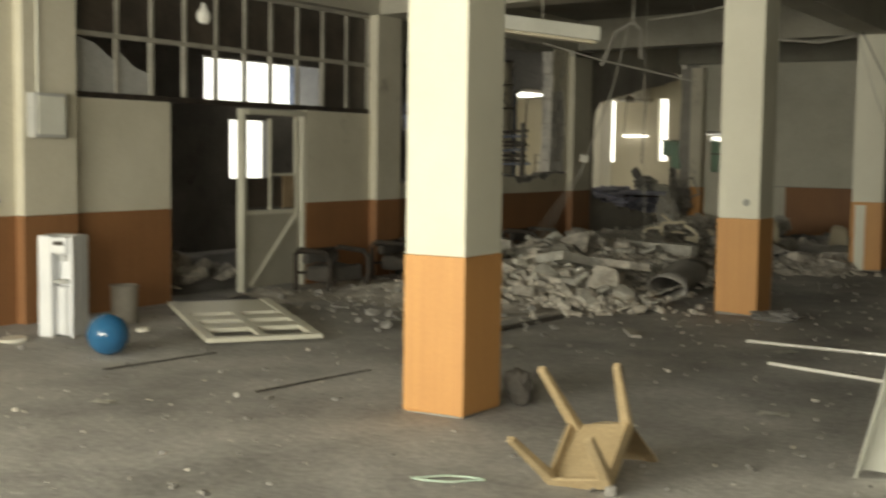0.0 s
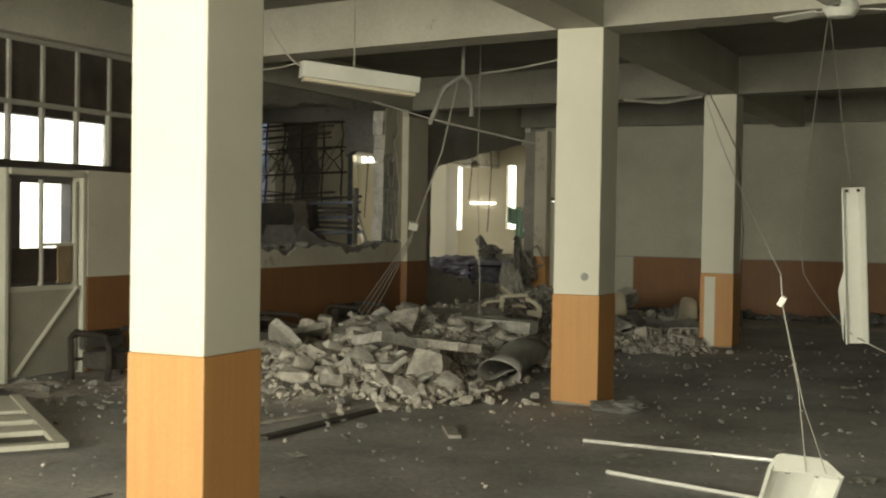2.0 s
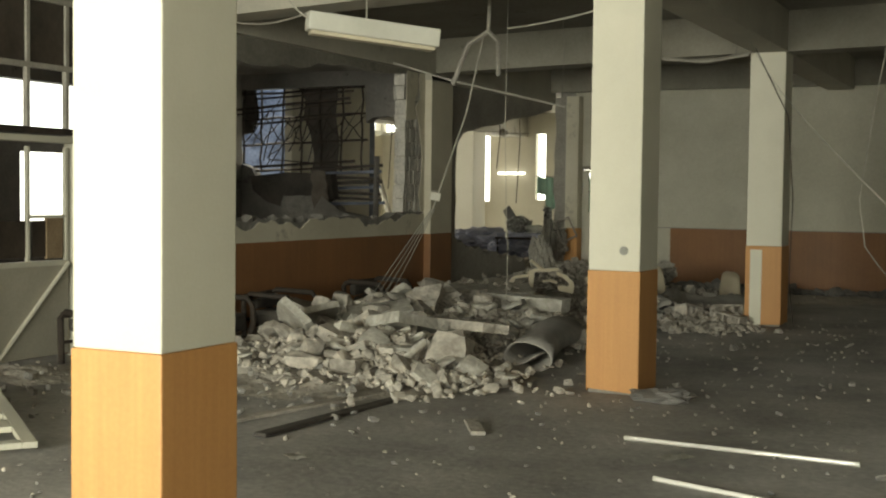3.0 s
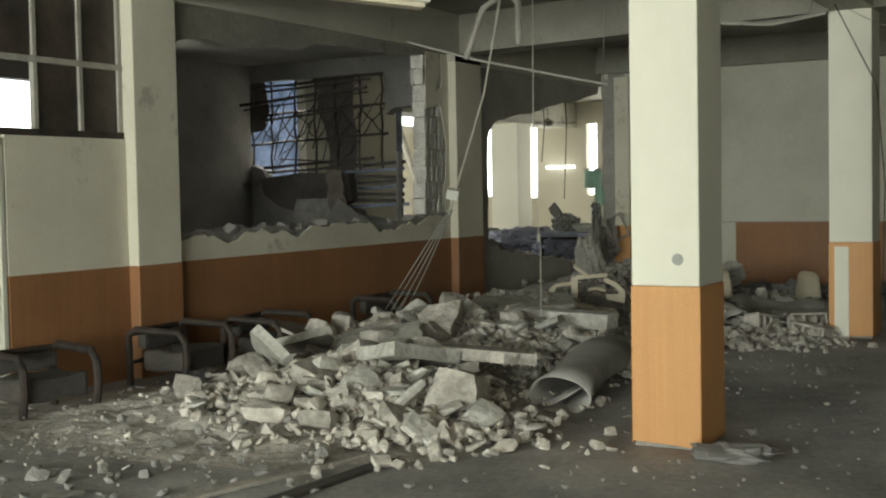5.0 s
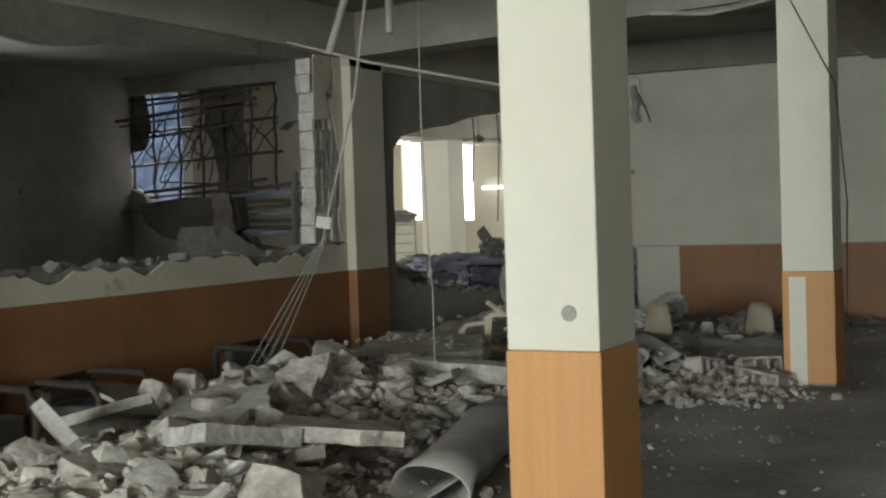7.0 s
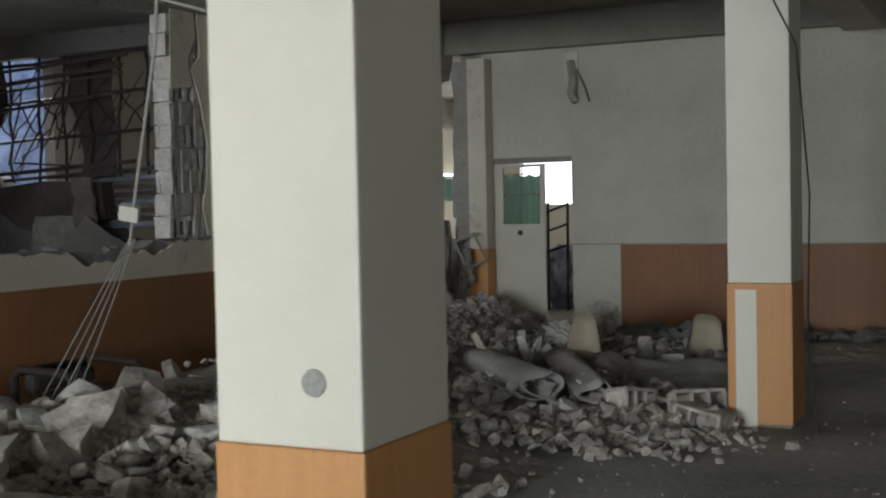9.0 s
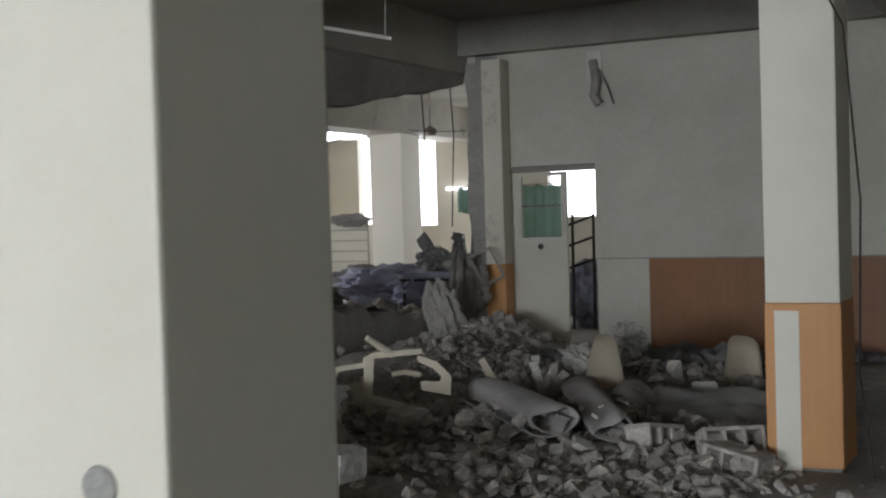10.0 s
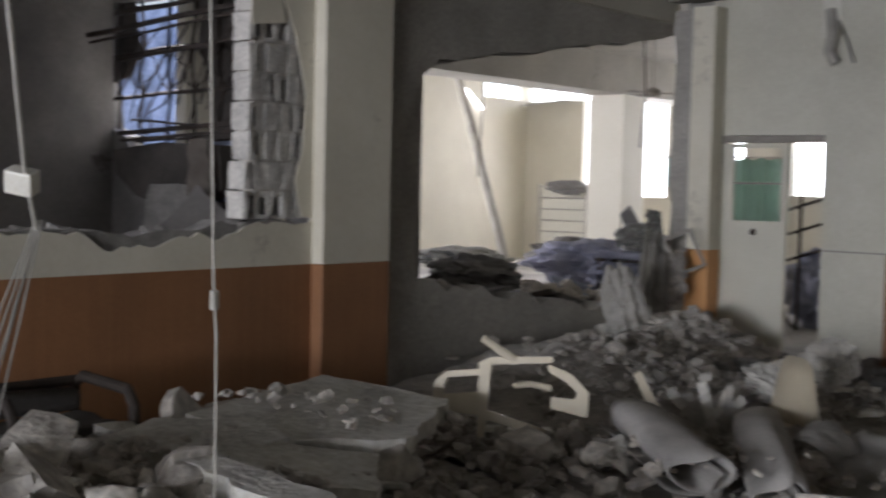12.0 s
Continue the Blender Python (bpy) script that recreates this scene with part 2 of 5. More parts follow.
def box(bm, x0, y0, z0, x1, y1, z1, m=None, bevel=0.0):
    vs = [bm.verts.new((x, y, z)) for x in (x0, x1) for y in (y0, y1) for z in (z0, z1)]
    fs = [bm.faces.new([vs[i] for i in q]) for q in ((0, 1, 3, 2), (4, 6, 7, 5), (0, 4, 5, 1), (2, 3, 7, 6), (0, 2, 6, 4), (1, 5, 7, 3))]
    if bevel:
        es = list({e for f in fs for e in f.edges})
        r = bmesh.ops.bevel(bm, geom=es, offset=bevel, segments=2, affect="EDGES", profile=0.6)
        vs = list({v for f in r["faces"] for v in f.verts} | {v for v in vs if v.is_valid})
    if m is not None:
        for v in vs:
            v.co = m @ v.co
    return vs


def boxes(*rows, bevel=0.0):
    bm = bmesh.new()
    for r in rows:
        box(bm, *r, bevel=bevel)
    return bm


def prism(bm, pts, axis, lo, hi):
    """A polygon pts, in the plane across axis, given thickness from lo to hi along it."""
    def co(p, d):
        return {"x": (d, p[0], p[1]), "y": (p[0], d, p[1]), "z": (p[0], p[1], d)}[axis]
    a = [bm.verts.new(co(p, lo)) for p in pts]
    b = [bm.verts.new(co(p, hi)) for p in pts]
    n = len(pts)
    for i in range(n):
        bm.faces.new((a[i], b[i], b[(i + 1) % n], a[(i + 1) % n]))
    for tri in tessellate_polygon([[Vector((p[0], p[1], 0)) for p in pts]]):
        bm.faces.new([a[i] for i in tri])
        bm.faces.new([b[i] for i in reversed(tri)])
    return bm


def tube(bm, pts, r, sides=8, taper=1.0):
    """A round bar along the points."""
    pts = [Vector(p) for p in pts]
    rings = []
    for i, p in enumerate(pts):
        d = (pts[min(i + 1, len(pts) - 1)] - pts[max(i - 1, 0)]).normalized()
        u = d.orthogonal().normalized()
        w = d.cross(u)
        if rings:
            u = (ref - d * ref.dot(d)).normalized()
            w = d.cross(u)
        ref = u
        k = r * (1 + (taper - 1) * i / max(1, len(pts) - 1))
        rings.append([bm.verts.new(p + (u * math.cos(a) + w * math.sin(a)) * k) for a in (2 * math.pi * j / sides for j in range(sides))])
    for a, b in zip(rings, rings[1:]):
        for j in range(sides):
            bm.faces.new((a[j], a[(j + 1) % sides], b[(j + 1) % sides], b[j]))
    bm.faces.new(rings[0][::-1])
    bm.faces.new(rings[-1])
    return bm


def bars(rows, sides=8):
    bm = bmesh.new()
    for pts, r in rows:
        tube(bm, pts, r, sides)
    return bm


def lathe(profile, sides=24):
    bm = bmesh.new()
    rings = [[bm.verts.new((r * math.cos(a), r * math.sin(a), z)) for a in (2 * math.pi * j / sides for j in range(sides))] for r, z in profile]
    for a, b in zip(rings, rings[1:]):
        for j in range(sides):
            bm.faces.new((a[j], a[(j + 1) % sides], b[(j + 1) % sides], b[j]))
    bm.faces.new(rings[0][::-1])
    bm.faces.new(rings[-1])
    return bm


def moved(bm, m):
    bmesh.ops.transform(bm, matrix=m, verts=bm.verts)
    return bm


def sag(a, b, drop, n=14):
    a, b = Vector(a), Vector(b)
    return [a.lerp(b, i / n) - Vector((0, 0, drop * 4 * (i / n) * (1 - i / n))) for i in range(n + 1)]


def jag(lo, hi, base, amp, n, rng):
    """A broken edge from lo to hi round the height base (a pair: it slopes)."""
    out = []
    for i in range(n + 1):
        k = i / n
        z = base[0] * (1 - k) + base[1] * k
        out.append((lo + (hi - lo) * k + (rng.uniform(-0.3, 0.3) * (hi - lo) / n if 0 < i < n else 0), z + rng.uniform(-amp, amp)))
    return out


def structure(ob, label="", category=""):
    return tagged(ob, label, category, kind="structure")


RNG = random.Random(7)
XL, YF, ZB, ZC = -5.46, 17.82, 3.40, 3.90

# ---- the hall: ground, floor, ceiling ----
structure(part("ground", boxes((-900, -900, -0.30, 900, 900, -0.12)), GROUND), "bare dusty ground outside", "ground")
structure(part("floor", boxes((-15.1, -10.7, -0.12, 7.2, 28.7, 0.0)), FLOOR), "dark dusty hall floor strewn with grit", "floor")
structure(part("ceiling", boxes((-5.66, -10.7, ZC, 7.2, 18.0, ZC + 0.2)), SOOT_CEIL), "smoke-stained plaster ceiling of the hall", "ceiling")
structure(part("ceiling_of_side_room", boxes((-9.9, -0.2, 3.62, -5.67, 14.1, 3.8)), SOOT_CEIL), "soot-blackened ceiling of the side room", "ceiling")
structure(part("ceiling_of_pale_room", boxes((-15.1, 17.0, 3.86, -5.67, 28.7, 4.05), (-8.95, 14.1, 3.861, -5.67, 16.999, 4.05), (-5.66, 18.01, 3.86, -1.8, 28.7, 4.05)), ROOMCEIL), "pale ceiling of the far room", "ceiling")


def beam(name, x0, y0, x1, y1, w, z0=ZB, z1=ZC, clean=False):
    """A beam between two plan points, w wide along y (or along x when it runs along y)."""
    bm = bmesh.new()
    if abs(y1 - y0) > abs(x1 - x0):
        prism(bm, [(x0 - w / 2, y0), (x0 + w / 2, y0), (x1 + w / 2, y1), (x1 - w / 2, y1)], "z", z0, z1)
    else:
        prism(bm, [(x0, y0 - w / 2), (x1, y1 - w / 2), (x1, y1 + w / 2), (x0, y0 + w / 2)], "z", z0, z1)
    # beams beyond y 10 get the copy with the shading in its colour
    shaded = min(y0, y1) > 10 and not clean
    return structure(part(name, bm, SHADEBEAM if shaded else BEAM), "cream concrete ceiling beam with shade put into its paint" if shaded else "dusty cream concrete ceiling beam", "beam")


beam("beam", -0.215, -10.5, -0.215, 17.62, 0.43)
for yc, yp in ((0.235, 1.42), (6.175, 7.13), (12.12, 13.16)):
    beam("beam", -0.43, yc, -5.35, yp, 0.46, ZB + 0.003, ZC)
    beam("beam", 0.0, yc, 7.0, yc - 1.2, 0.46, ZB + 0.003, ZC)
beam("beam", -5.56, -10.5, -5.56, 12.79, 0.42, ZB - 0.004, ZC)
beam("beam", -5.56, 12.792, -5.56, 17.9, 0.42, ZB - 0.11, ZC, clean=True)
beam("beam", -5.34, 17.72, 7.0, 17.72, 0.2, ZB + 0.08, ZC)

# ---- walls of the hall ----
# left wall, south of the pilaster
structure(part("wall_west_1", boxes((-5.66, -10.5, 1.0, XL, 1.86, ZB)), CREAM), "cream painted plaster wall", "wall")
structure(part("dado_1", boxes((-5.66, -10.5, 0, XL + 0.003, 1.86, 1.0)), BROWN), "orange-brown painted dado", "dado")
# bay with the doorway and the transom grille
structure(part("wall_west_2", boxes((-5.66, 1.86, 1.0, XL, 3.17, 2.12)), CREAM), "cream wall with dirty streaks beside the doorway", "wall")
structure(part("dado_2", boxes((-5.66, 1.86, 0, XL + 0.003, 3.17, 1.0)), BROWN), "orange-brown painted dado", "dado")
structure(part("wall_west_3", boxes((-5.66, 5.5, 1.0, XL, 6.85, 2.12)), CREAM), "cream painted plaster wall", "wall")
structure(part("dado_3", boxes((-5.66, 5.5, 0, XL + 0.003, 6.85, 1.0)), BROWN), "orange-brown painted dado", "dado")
# bay broken open above the dado
def broken_top(y0, y1, z0, z1, n, seed, deep):
    """A worn broken edge: broad bites with finer chipping on them."""
    out = []
    for i in range(n + 1):
        y = y0 + (y1 - y0) * i / n
        p = Vector((y * 1.35 + seed, seed * 2.7, 0.4))
        bite = max(0.0, noise.noise(p) - 0.05) * deep * 2.2
        out.append((y, z0 + (z1 - z0) * i / n - bite + 0.05 * noise.noise(p * 3.7) + 0.025 * noise.noise(p * 11)))
    return out


bm = bmesh.new()
prism(bm, [(7.42, 1.0), (12.8, 1.0), (12.8, 1.32)] + broken_top(12.75, 7.48, 1.30, 1.20, 80, 3.0, 0.12) + [(7.42, 1.28)], "x", -5.485, XL)
structure(part("wall_west_4", bm, CREAM), "cream wall plaster broken off at chest height", "wall")
bm = bmesh.new()
prism(bm, [(7.42, 1.0), (12.8, 1.0), (12.8, 1.33)] + broken_top(12.75, 7.48, 1.31, 1.22, 60, 9.0, 0.07) + [(7.42, 1.29)], "x", -5.66, -5.487)
structure(part("wall_west_9", bm, BLOCK), "grey block core of the broken wall", "wall")
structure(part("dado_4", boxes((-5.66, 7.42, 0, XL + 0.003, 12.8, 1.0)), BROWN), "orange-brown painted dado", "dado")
bm = bmesh.new()
prism(bm, [(12.8, 3.4), (7.42, 3.4), (7.42, 2.98)] + jag(7.6, 9.6, (3.08, 3.2), 0.05, 8, RNG) + jag(9.8, 12.6, (3.24, 3.34), 0.03, 9, RNG) + [(12.8, 3.3)], "x", -5.64, XL - 0.01)
structure(part("wall_west_5", bm, SOOT_CEIL), "sooty remains of wall under the beam", "wall")
# bay with the ragged hole into the pale room
bm = bmesh.new()
hole = [(13.98, 0.0), (13.92, 0.45), (13.80, 0.8)] + [(13.76 + RNG.uniform(-0.05, 0.05), 0.9 + 0.14 * i) for i in range(8)] + [(13.80, 2.05), (13.88, 2.25), (13.95, 2.42), (14.10, 2.53)]
top = jag(14.2, 18.0, (2.59, 3.18), 0.02, 18, RNG)
prism(bm, [(13.52, 0), *hole, *top, (18.05, 3.3), (18.05, ZB), (13.52, ZB)], "x", -5.56, XL)
structure(part("wall_west_6", bm, DARKWALL), "bare grey wall with a ragged blasted hole", "wall")
# inner leaf of the same wall, standing further into the opening
bm = bmesh.new()
inner = [(14.18, 0.0)] + [(14.10 + RNG.uniform(-0.02, 0.02), 0.5 + 0.2 * i) for i in range(10)] + [(14.12, 2.54)]
prism(bm, [(13.52, 0), *inner, *[(y, z - 0.02) for y, z in top if y > 14.28], (18.05, 3.28), (18.05, ZB), (13.52, ZB)], "x", -5.63, -5.563)
structure(part("wall_west_10", bm, DARKWALL), "bare grey inner leaf of the broken wall", "wall")
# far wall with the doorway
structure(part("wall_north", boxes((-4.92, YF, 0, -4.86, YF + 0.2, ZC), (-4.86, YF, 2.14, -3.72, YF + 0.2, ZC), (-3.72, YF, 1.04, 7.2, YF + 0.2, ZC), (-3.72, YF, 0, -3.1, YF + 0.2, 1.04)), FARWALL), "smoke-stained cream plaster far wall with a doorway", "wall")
structure(part("wall_north_end", boxes((-5.24, 17.9, 0, -4.92, 18.02, ZC)), DARKWALL), "grey broken end of the far wall", "wall")
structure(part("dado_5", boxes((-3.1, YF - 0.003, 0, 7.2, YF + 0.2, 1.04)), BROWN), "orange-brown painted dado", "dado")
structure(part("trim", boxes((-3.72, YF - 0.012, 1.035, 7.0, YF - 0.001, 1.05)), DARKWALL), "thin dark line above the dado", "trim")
# unseen closing wall, dark so that less light bounces onto the columns
structure(part("wall_east", boxes((7.0, -10.5, 0, 7.2, 17.82, ZC)), SOOT_CEIL), "plain unseen wall kept dark to cut bounced light", "wall")
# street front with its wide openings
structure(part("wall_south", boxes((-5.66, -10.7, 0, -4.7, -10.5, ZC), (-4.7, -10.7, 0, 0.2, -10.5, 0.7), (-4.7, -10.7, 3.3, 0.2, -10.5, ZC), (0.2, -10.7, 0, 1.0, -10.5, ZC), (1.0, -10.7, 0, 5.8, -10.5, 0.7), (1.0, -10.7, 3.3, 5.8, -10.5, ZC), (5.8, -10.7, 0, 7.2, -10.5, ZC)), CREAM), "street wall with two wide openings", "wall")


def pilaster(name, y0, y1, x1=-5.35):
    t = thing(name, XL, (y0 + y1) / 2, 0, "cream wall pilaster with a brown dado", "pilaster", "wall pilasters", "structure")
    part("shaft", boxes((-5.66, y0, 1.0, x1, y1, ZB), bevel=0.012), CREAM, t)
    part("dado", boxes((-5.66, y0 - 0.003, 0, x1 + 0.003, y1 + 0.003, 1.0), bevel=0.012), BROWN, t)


pilaster("pilaster", 1.16, 1.80)
pilaster("pilaster", 6.85, 7.42)
pilaster("pilaster", 12.80, 13.52)
t = thing("corner_pilaster", -5.3, 17.7, 0, "cream corner pilaster with an orange foot", "pilaster", "", "structure")
part("shaft", boxes((-5.01, 17.56, 1.0, -4.765, YF - 0.016, ZB), bevel=0.012), CREAM, t)
part("dado", boxes((-5.013, 17.557, 0, -4.762, YF - 0.016, 1.0), bevel=0.012), ORANGE, t)


def column(x, y, w, d, dot=False, strip=False):
    t = thing("column", x - w / 2, y + d / 2, 0, "square cream column with an orange dado panel" + (" and a bare white strip" if strip else ""), "column", "columns of the hall")
    part("shaft", boxes((x - w, y, 1.0, x, y + d, ZB), bevel=0.010), CREAM_COL, t)
    e = 0.006
    bm = boxes((x - w - e, y - e, 0.004, x + e, y + d + e, 1.0), bevel=0.010)
    # chipped foot
    for v in bm.verts:
        if v.co.z < 0.05:
            v.co.z += RNG.uniform(0, 0.03)
    part("dado_panel", bm, ORANGE, t)
    part("foot", boxes((x - w + 0.01, y + 0.01, 0, x - 0.01, y + d - 0.01, 0.08)), DARKWALL, t)
    if dot:
        bm = lathe([(0.001, 0), (0.036, 0.0), (0.034, 0.005), (0.001, 0.006)], 20)
        part("wall_plug", moved(bm, pose(x - 0.136, y - 0.0005, 1.165, 90, 0, 0)), GREY_DOT, t, "round grey patch")
    if strip:
        part("bare_strip", boxes((x - w + 0.055, y - 0.013, 0.0, x - w + 0.20, y - e - 0.001, 0.955)), CREAM_COL, t, "bare whitish strip without paint")
    return t


column(0.0, 0.0, 0.43, 0.468)
second = column(0.014, 5.91, 0.434, 0.476, dot=True)
second.matrix_basis = second.matrix_basis @ Matrix.Rotation(radians(-0.74), 4, "Z")
column(-0.02, 11.89, 0.435, 0.46, strip=True)

# ---- side room behind the left wall ----
def wall_with_openings(name, axis, at, thick, lo, hi, z1, openings, material, label):
    """A wall along x or y with rectangular openings (lo, hi, z0, z1)."""
    bm = bmesh.new()
    def put(a, b, za, zb):
        if b - a > 1e-4 and zb - za > 1e-4:
            if axis == "x":
                box(bm, a, at, za, b, at + thick, zb)
            else:
                box(bm, at, a, za, at + thick, b, zb)
    cuts = sorted({lo, hi, *[o[0] for o in openings], *[o[1] for o in openings]})
    for a, b in zip(cuts, cuts[1:]):
        mid, z = (a + b) / 2, 0.0
        for o in sorted([o for o in openings if o[0] < mid < o[1]], key=lambda o: o[2]):
            put(a, b, z, o[2])
            z = o[3]
        put(a, b, z, z1)
    return structure(part(name, bm, material), label, "wall")


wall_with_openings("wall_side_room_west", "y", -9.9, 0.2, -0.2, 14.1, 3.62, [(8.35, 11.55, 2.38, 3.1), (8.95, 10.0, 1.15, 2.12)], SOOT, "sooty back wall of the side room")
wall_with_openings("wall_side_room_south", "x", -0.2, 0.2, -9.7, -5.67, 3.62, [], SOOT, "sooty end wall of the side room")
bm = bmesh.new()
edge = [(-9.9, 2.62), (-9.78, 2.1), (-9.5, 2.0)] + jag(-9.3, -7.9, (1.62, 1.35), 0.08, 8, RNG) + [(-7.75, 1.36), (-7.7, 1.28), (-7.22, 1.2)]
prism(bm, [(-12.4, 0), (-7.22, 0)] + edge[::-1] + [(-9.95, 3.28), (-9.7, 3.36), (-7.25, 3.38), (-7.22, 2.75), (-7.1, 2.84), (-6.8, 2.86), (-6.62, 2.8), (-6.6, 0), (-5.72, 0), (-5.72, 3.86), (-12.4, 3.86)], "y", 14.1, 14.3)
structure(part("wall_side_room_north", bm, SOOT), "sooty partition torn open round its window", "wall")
# ---- the pale room beyond ----
WIN = [(-13.4, -12.6, 1.45, 3.40), (-12.05, -11.4, 1.40, 3.45), (-10.0, -9.70, 1.45, 3.3), (-8.75, -7.35, 1.5, 3.1)]
wall_with_openings("wall_pale_room_north", "x", 28.5, 0.2, -15.1, -1.8, 3.86, WIN + [(-14.88, -13.15, 3.40, 3.80), (-12.05, -10.6, 3.52, 3.68)], ROOMWALL, "pale end wall with tall windows")
wall_with_openings("wall_pale_room_west", "y", -15.1, 0.2, 17.0, 28.5, 3.86, [(18.4, 21.6, 1.2, 3.2), (27.0, 28.4, 3.42, 3.80)], ROOMWALL, "pale side wall")
wall_with_openings("wall_pale_room_east", "y", -2.0, 0.2, 18.02, 28.5, 3.86, [], ROOMB, "pale side wall")
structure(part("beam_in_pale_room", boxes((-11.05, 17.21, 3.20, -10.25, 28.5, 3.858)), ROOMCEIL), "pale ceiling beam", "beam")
t = thing("column_in_pale_room", -10.6, 25.0, 0, "plain pale square column in the far room", "column")
part("shaft", boxes((-11.0, 25.0, 0, -10.30, 25.75, 3.20), bevel=0.01), ROOMB, t)

# ---- overcast brightness outside the windows ----
for name, row in (("backdrop_west", (-12.6, 3.0, 0, -12.5, 14.0, 6.0)), ("backdrop_north", (-17.0, 31.0, 0, 0.0, 31.1, 7.0)), ("backdrop_far_west", (-18.1, 16.0, 0, -18.0, 30.9, 7.0))):
    structure(part(name, boxes(row), GLOW), "plain bright hazy daylight outside", "backdrop")

# ---- yard behind the torn window ----
structure(part("wall_yard_east", boxes((-8.95, 14.301, 0, -8.80, 17.0, 3.86)), ROOMB), "rough wall between yard and far room", "wall")
structure(part("wall_yard_north", boxes((-14.9, 17.001, 0, -8.80, 17.2, 3.86)), YARD), "grey yard wall with skylight blue put into its colour", "wall")

# ---- broken sill of the big hole ----
bm = bmesh.new()
prism(bm, [(13.52, 0)] + [(16.95, 0), (16.9, 0.2)] + jag(16.8, 14.0, (0.42, 0.80), 0.06, 16, RNG) + [(13.8, 1.05), (13.52, 1.05)], "x", -5.70, XL - 0.02)
structure(part("wall_west_7", bm, DARKWALL), "grey stump of wall under the hole", "wall")
bm = bmesh.new()
prism(bm, [(-5.02, 0), (-5.02, 3.38), (-5.24, 3.38)] + [(-5.25 + RNG.uniform(-0.025, 0.025), 3.2 - 0.22 * i) for i in range(14)] + [(-5.27, 0)], "y", 17.64, 17.895)
structure(part("wall_west_8", bm, DARKWALL), "grey broken end of wall beside the corner pilaster", "wall")

# ---- exposed block masonry beside the pilaster ----
def blockwork():
    """Courses of hollow block with the face shells knocked off here and there, so that the upright cells lie open."""
    t = thing("block_masonry", XL, 12.45, 1.3, "exposed pale hollow-block masonry with its upright cells broken open", "masonry", "", "structure")
    r = random.Random(3)
    def block(width, cells, shells):
        bm = bmesh.new()
        box(bm, 0, 0, 0, 0.05, width, 0.190)
        pitch = (width - 0.035) / cells
        for i in range(cells + 1):
            y = i * pitch
            box(bm, 0.051, y, 0, 0.180 - (r.uniform(0.0, 0.03) if 0 < i < cells else 0.0), y + 0.035 + r.uniform(0.0, 0.03), 0.190)
        for i in range(cells):
            y0, y1 = i * pitch + 0.036, (i + 1) * pitch - 0.001
            if i in shells:
                box(bm, 0.150, y0, 0.001, 0.181, y1, 0.189)
            else:
                box(bm, 0.052, y0, 0.0, 0.165 + r.uniform(-0.02, 0.01), y1, 0.022 + r.uniform(0, 0.02))
                box(bm, 0.052, y0, 0.165 - r.uniform(0, 0.02), 0.165 + r.uniform(-0.02, 0.01), y1, 0.190)
        bmesh.ops.subdivide_edges(bm, edges=[e for e in bm.edges if e.calc_length() > 0.1], cuts=1)
        for v in bm.verts:
            v.co += Vector((r.uniform(-0.007, 0.005), r.uniform(-0.006, 0.006), r.uniform(-0.004, 0.004)))
        me = bpy.data.meshes.new("block")
        bm.to_mesh(me)
        bm.free()
        me.materials.append(PALEBLOCK)
        return me
    full = [block(0.39, 3, ()), block(0.39, 3, (0,)), block(0.39, 3, (1, 2)), block(0.39, 3, (0, 1, 2))]
    half = [block(0.19, 2, ()), block(0.19, 2, (1,)), block(0.19, 2, (0,))]
    for i in range(10):
        z = 1.33 + i * 0.204
        y = 12.18 + r.uniform(-0.03, 0.03)
        row = [(half[i % 3], 0.20), (full[(i * 3) % 4], 0.40)] if i % 2 else [(full[i % 3], 0.40), (half[(i + 1) % 3], 0.20)]
        for me, step in row:
            ob = new("block", me)
            ob.parent = t
            ob.matrix_parent_inverse = t.matrix_basis.inverted()
            ob.matrix_basis = pose(-5.655, y, z, r.uniform(-0.6, 0.6), r.uniform(-0.6, 0.6), r.uniform(-0.8, 0.8))
            y += step
        part("mortar_bed", boxes((-5.65, 12.22 + r.uniform(0, 0.04), z + 0.192, -5.49, 12.78, z + 0.202)), DUST, t)
    part("plaster_remains", prism(bmesh.new(), [(12.70, 1.34), (12.8, 1.34), (12.8, 3.38), (12.60, 3.38), (12.64, 3.0), (12.50, 2.86), (12.62, 2.6), (12.72, 2.2), (12.69, 1.8), (12.62, 1.6)], "x", -5.472, XL - 0.002), CREAM, t, "flaking cream plaster")
    part("plaster_remains", prism(bmesh.new(), [(12.20, 2.66), (12.52, 2.70), (12.46, 2.95), (12.58, 3.16), (12.56, 3.38), (12.22, 3.38)], "x", -5.472, XL - 0.003), CREAM, t, "flaking cream plaster")


blockwork()

# ---- window frame and iron grille in the torn partition ----
t = thing("window_1", -8.6, 14.2, 1.95, "bent iron window grille in the torn partition", "window grille", "", "structure")
r = random.Random(19)


def bent(a, b, amp, n=6):
    """A straight line knocked out of true."""
    a, b = Vector(a), Vector(b)
    return [a.lerp(b, i / n) + (Vector((r.uniform(-amp, amp), r.uniform(-amp, amp), r.uniform(-amp, amp) * 0.6)) if 0 < i < n else Vector()) for i in range(n + 1)]


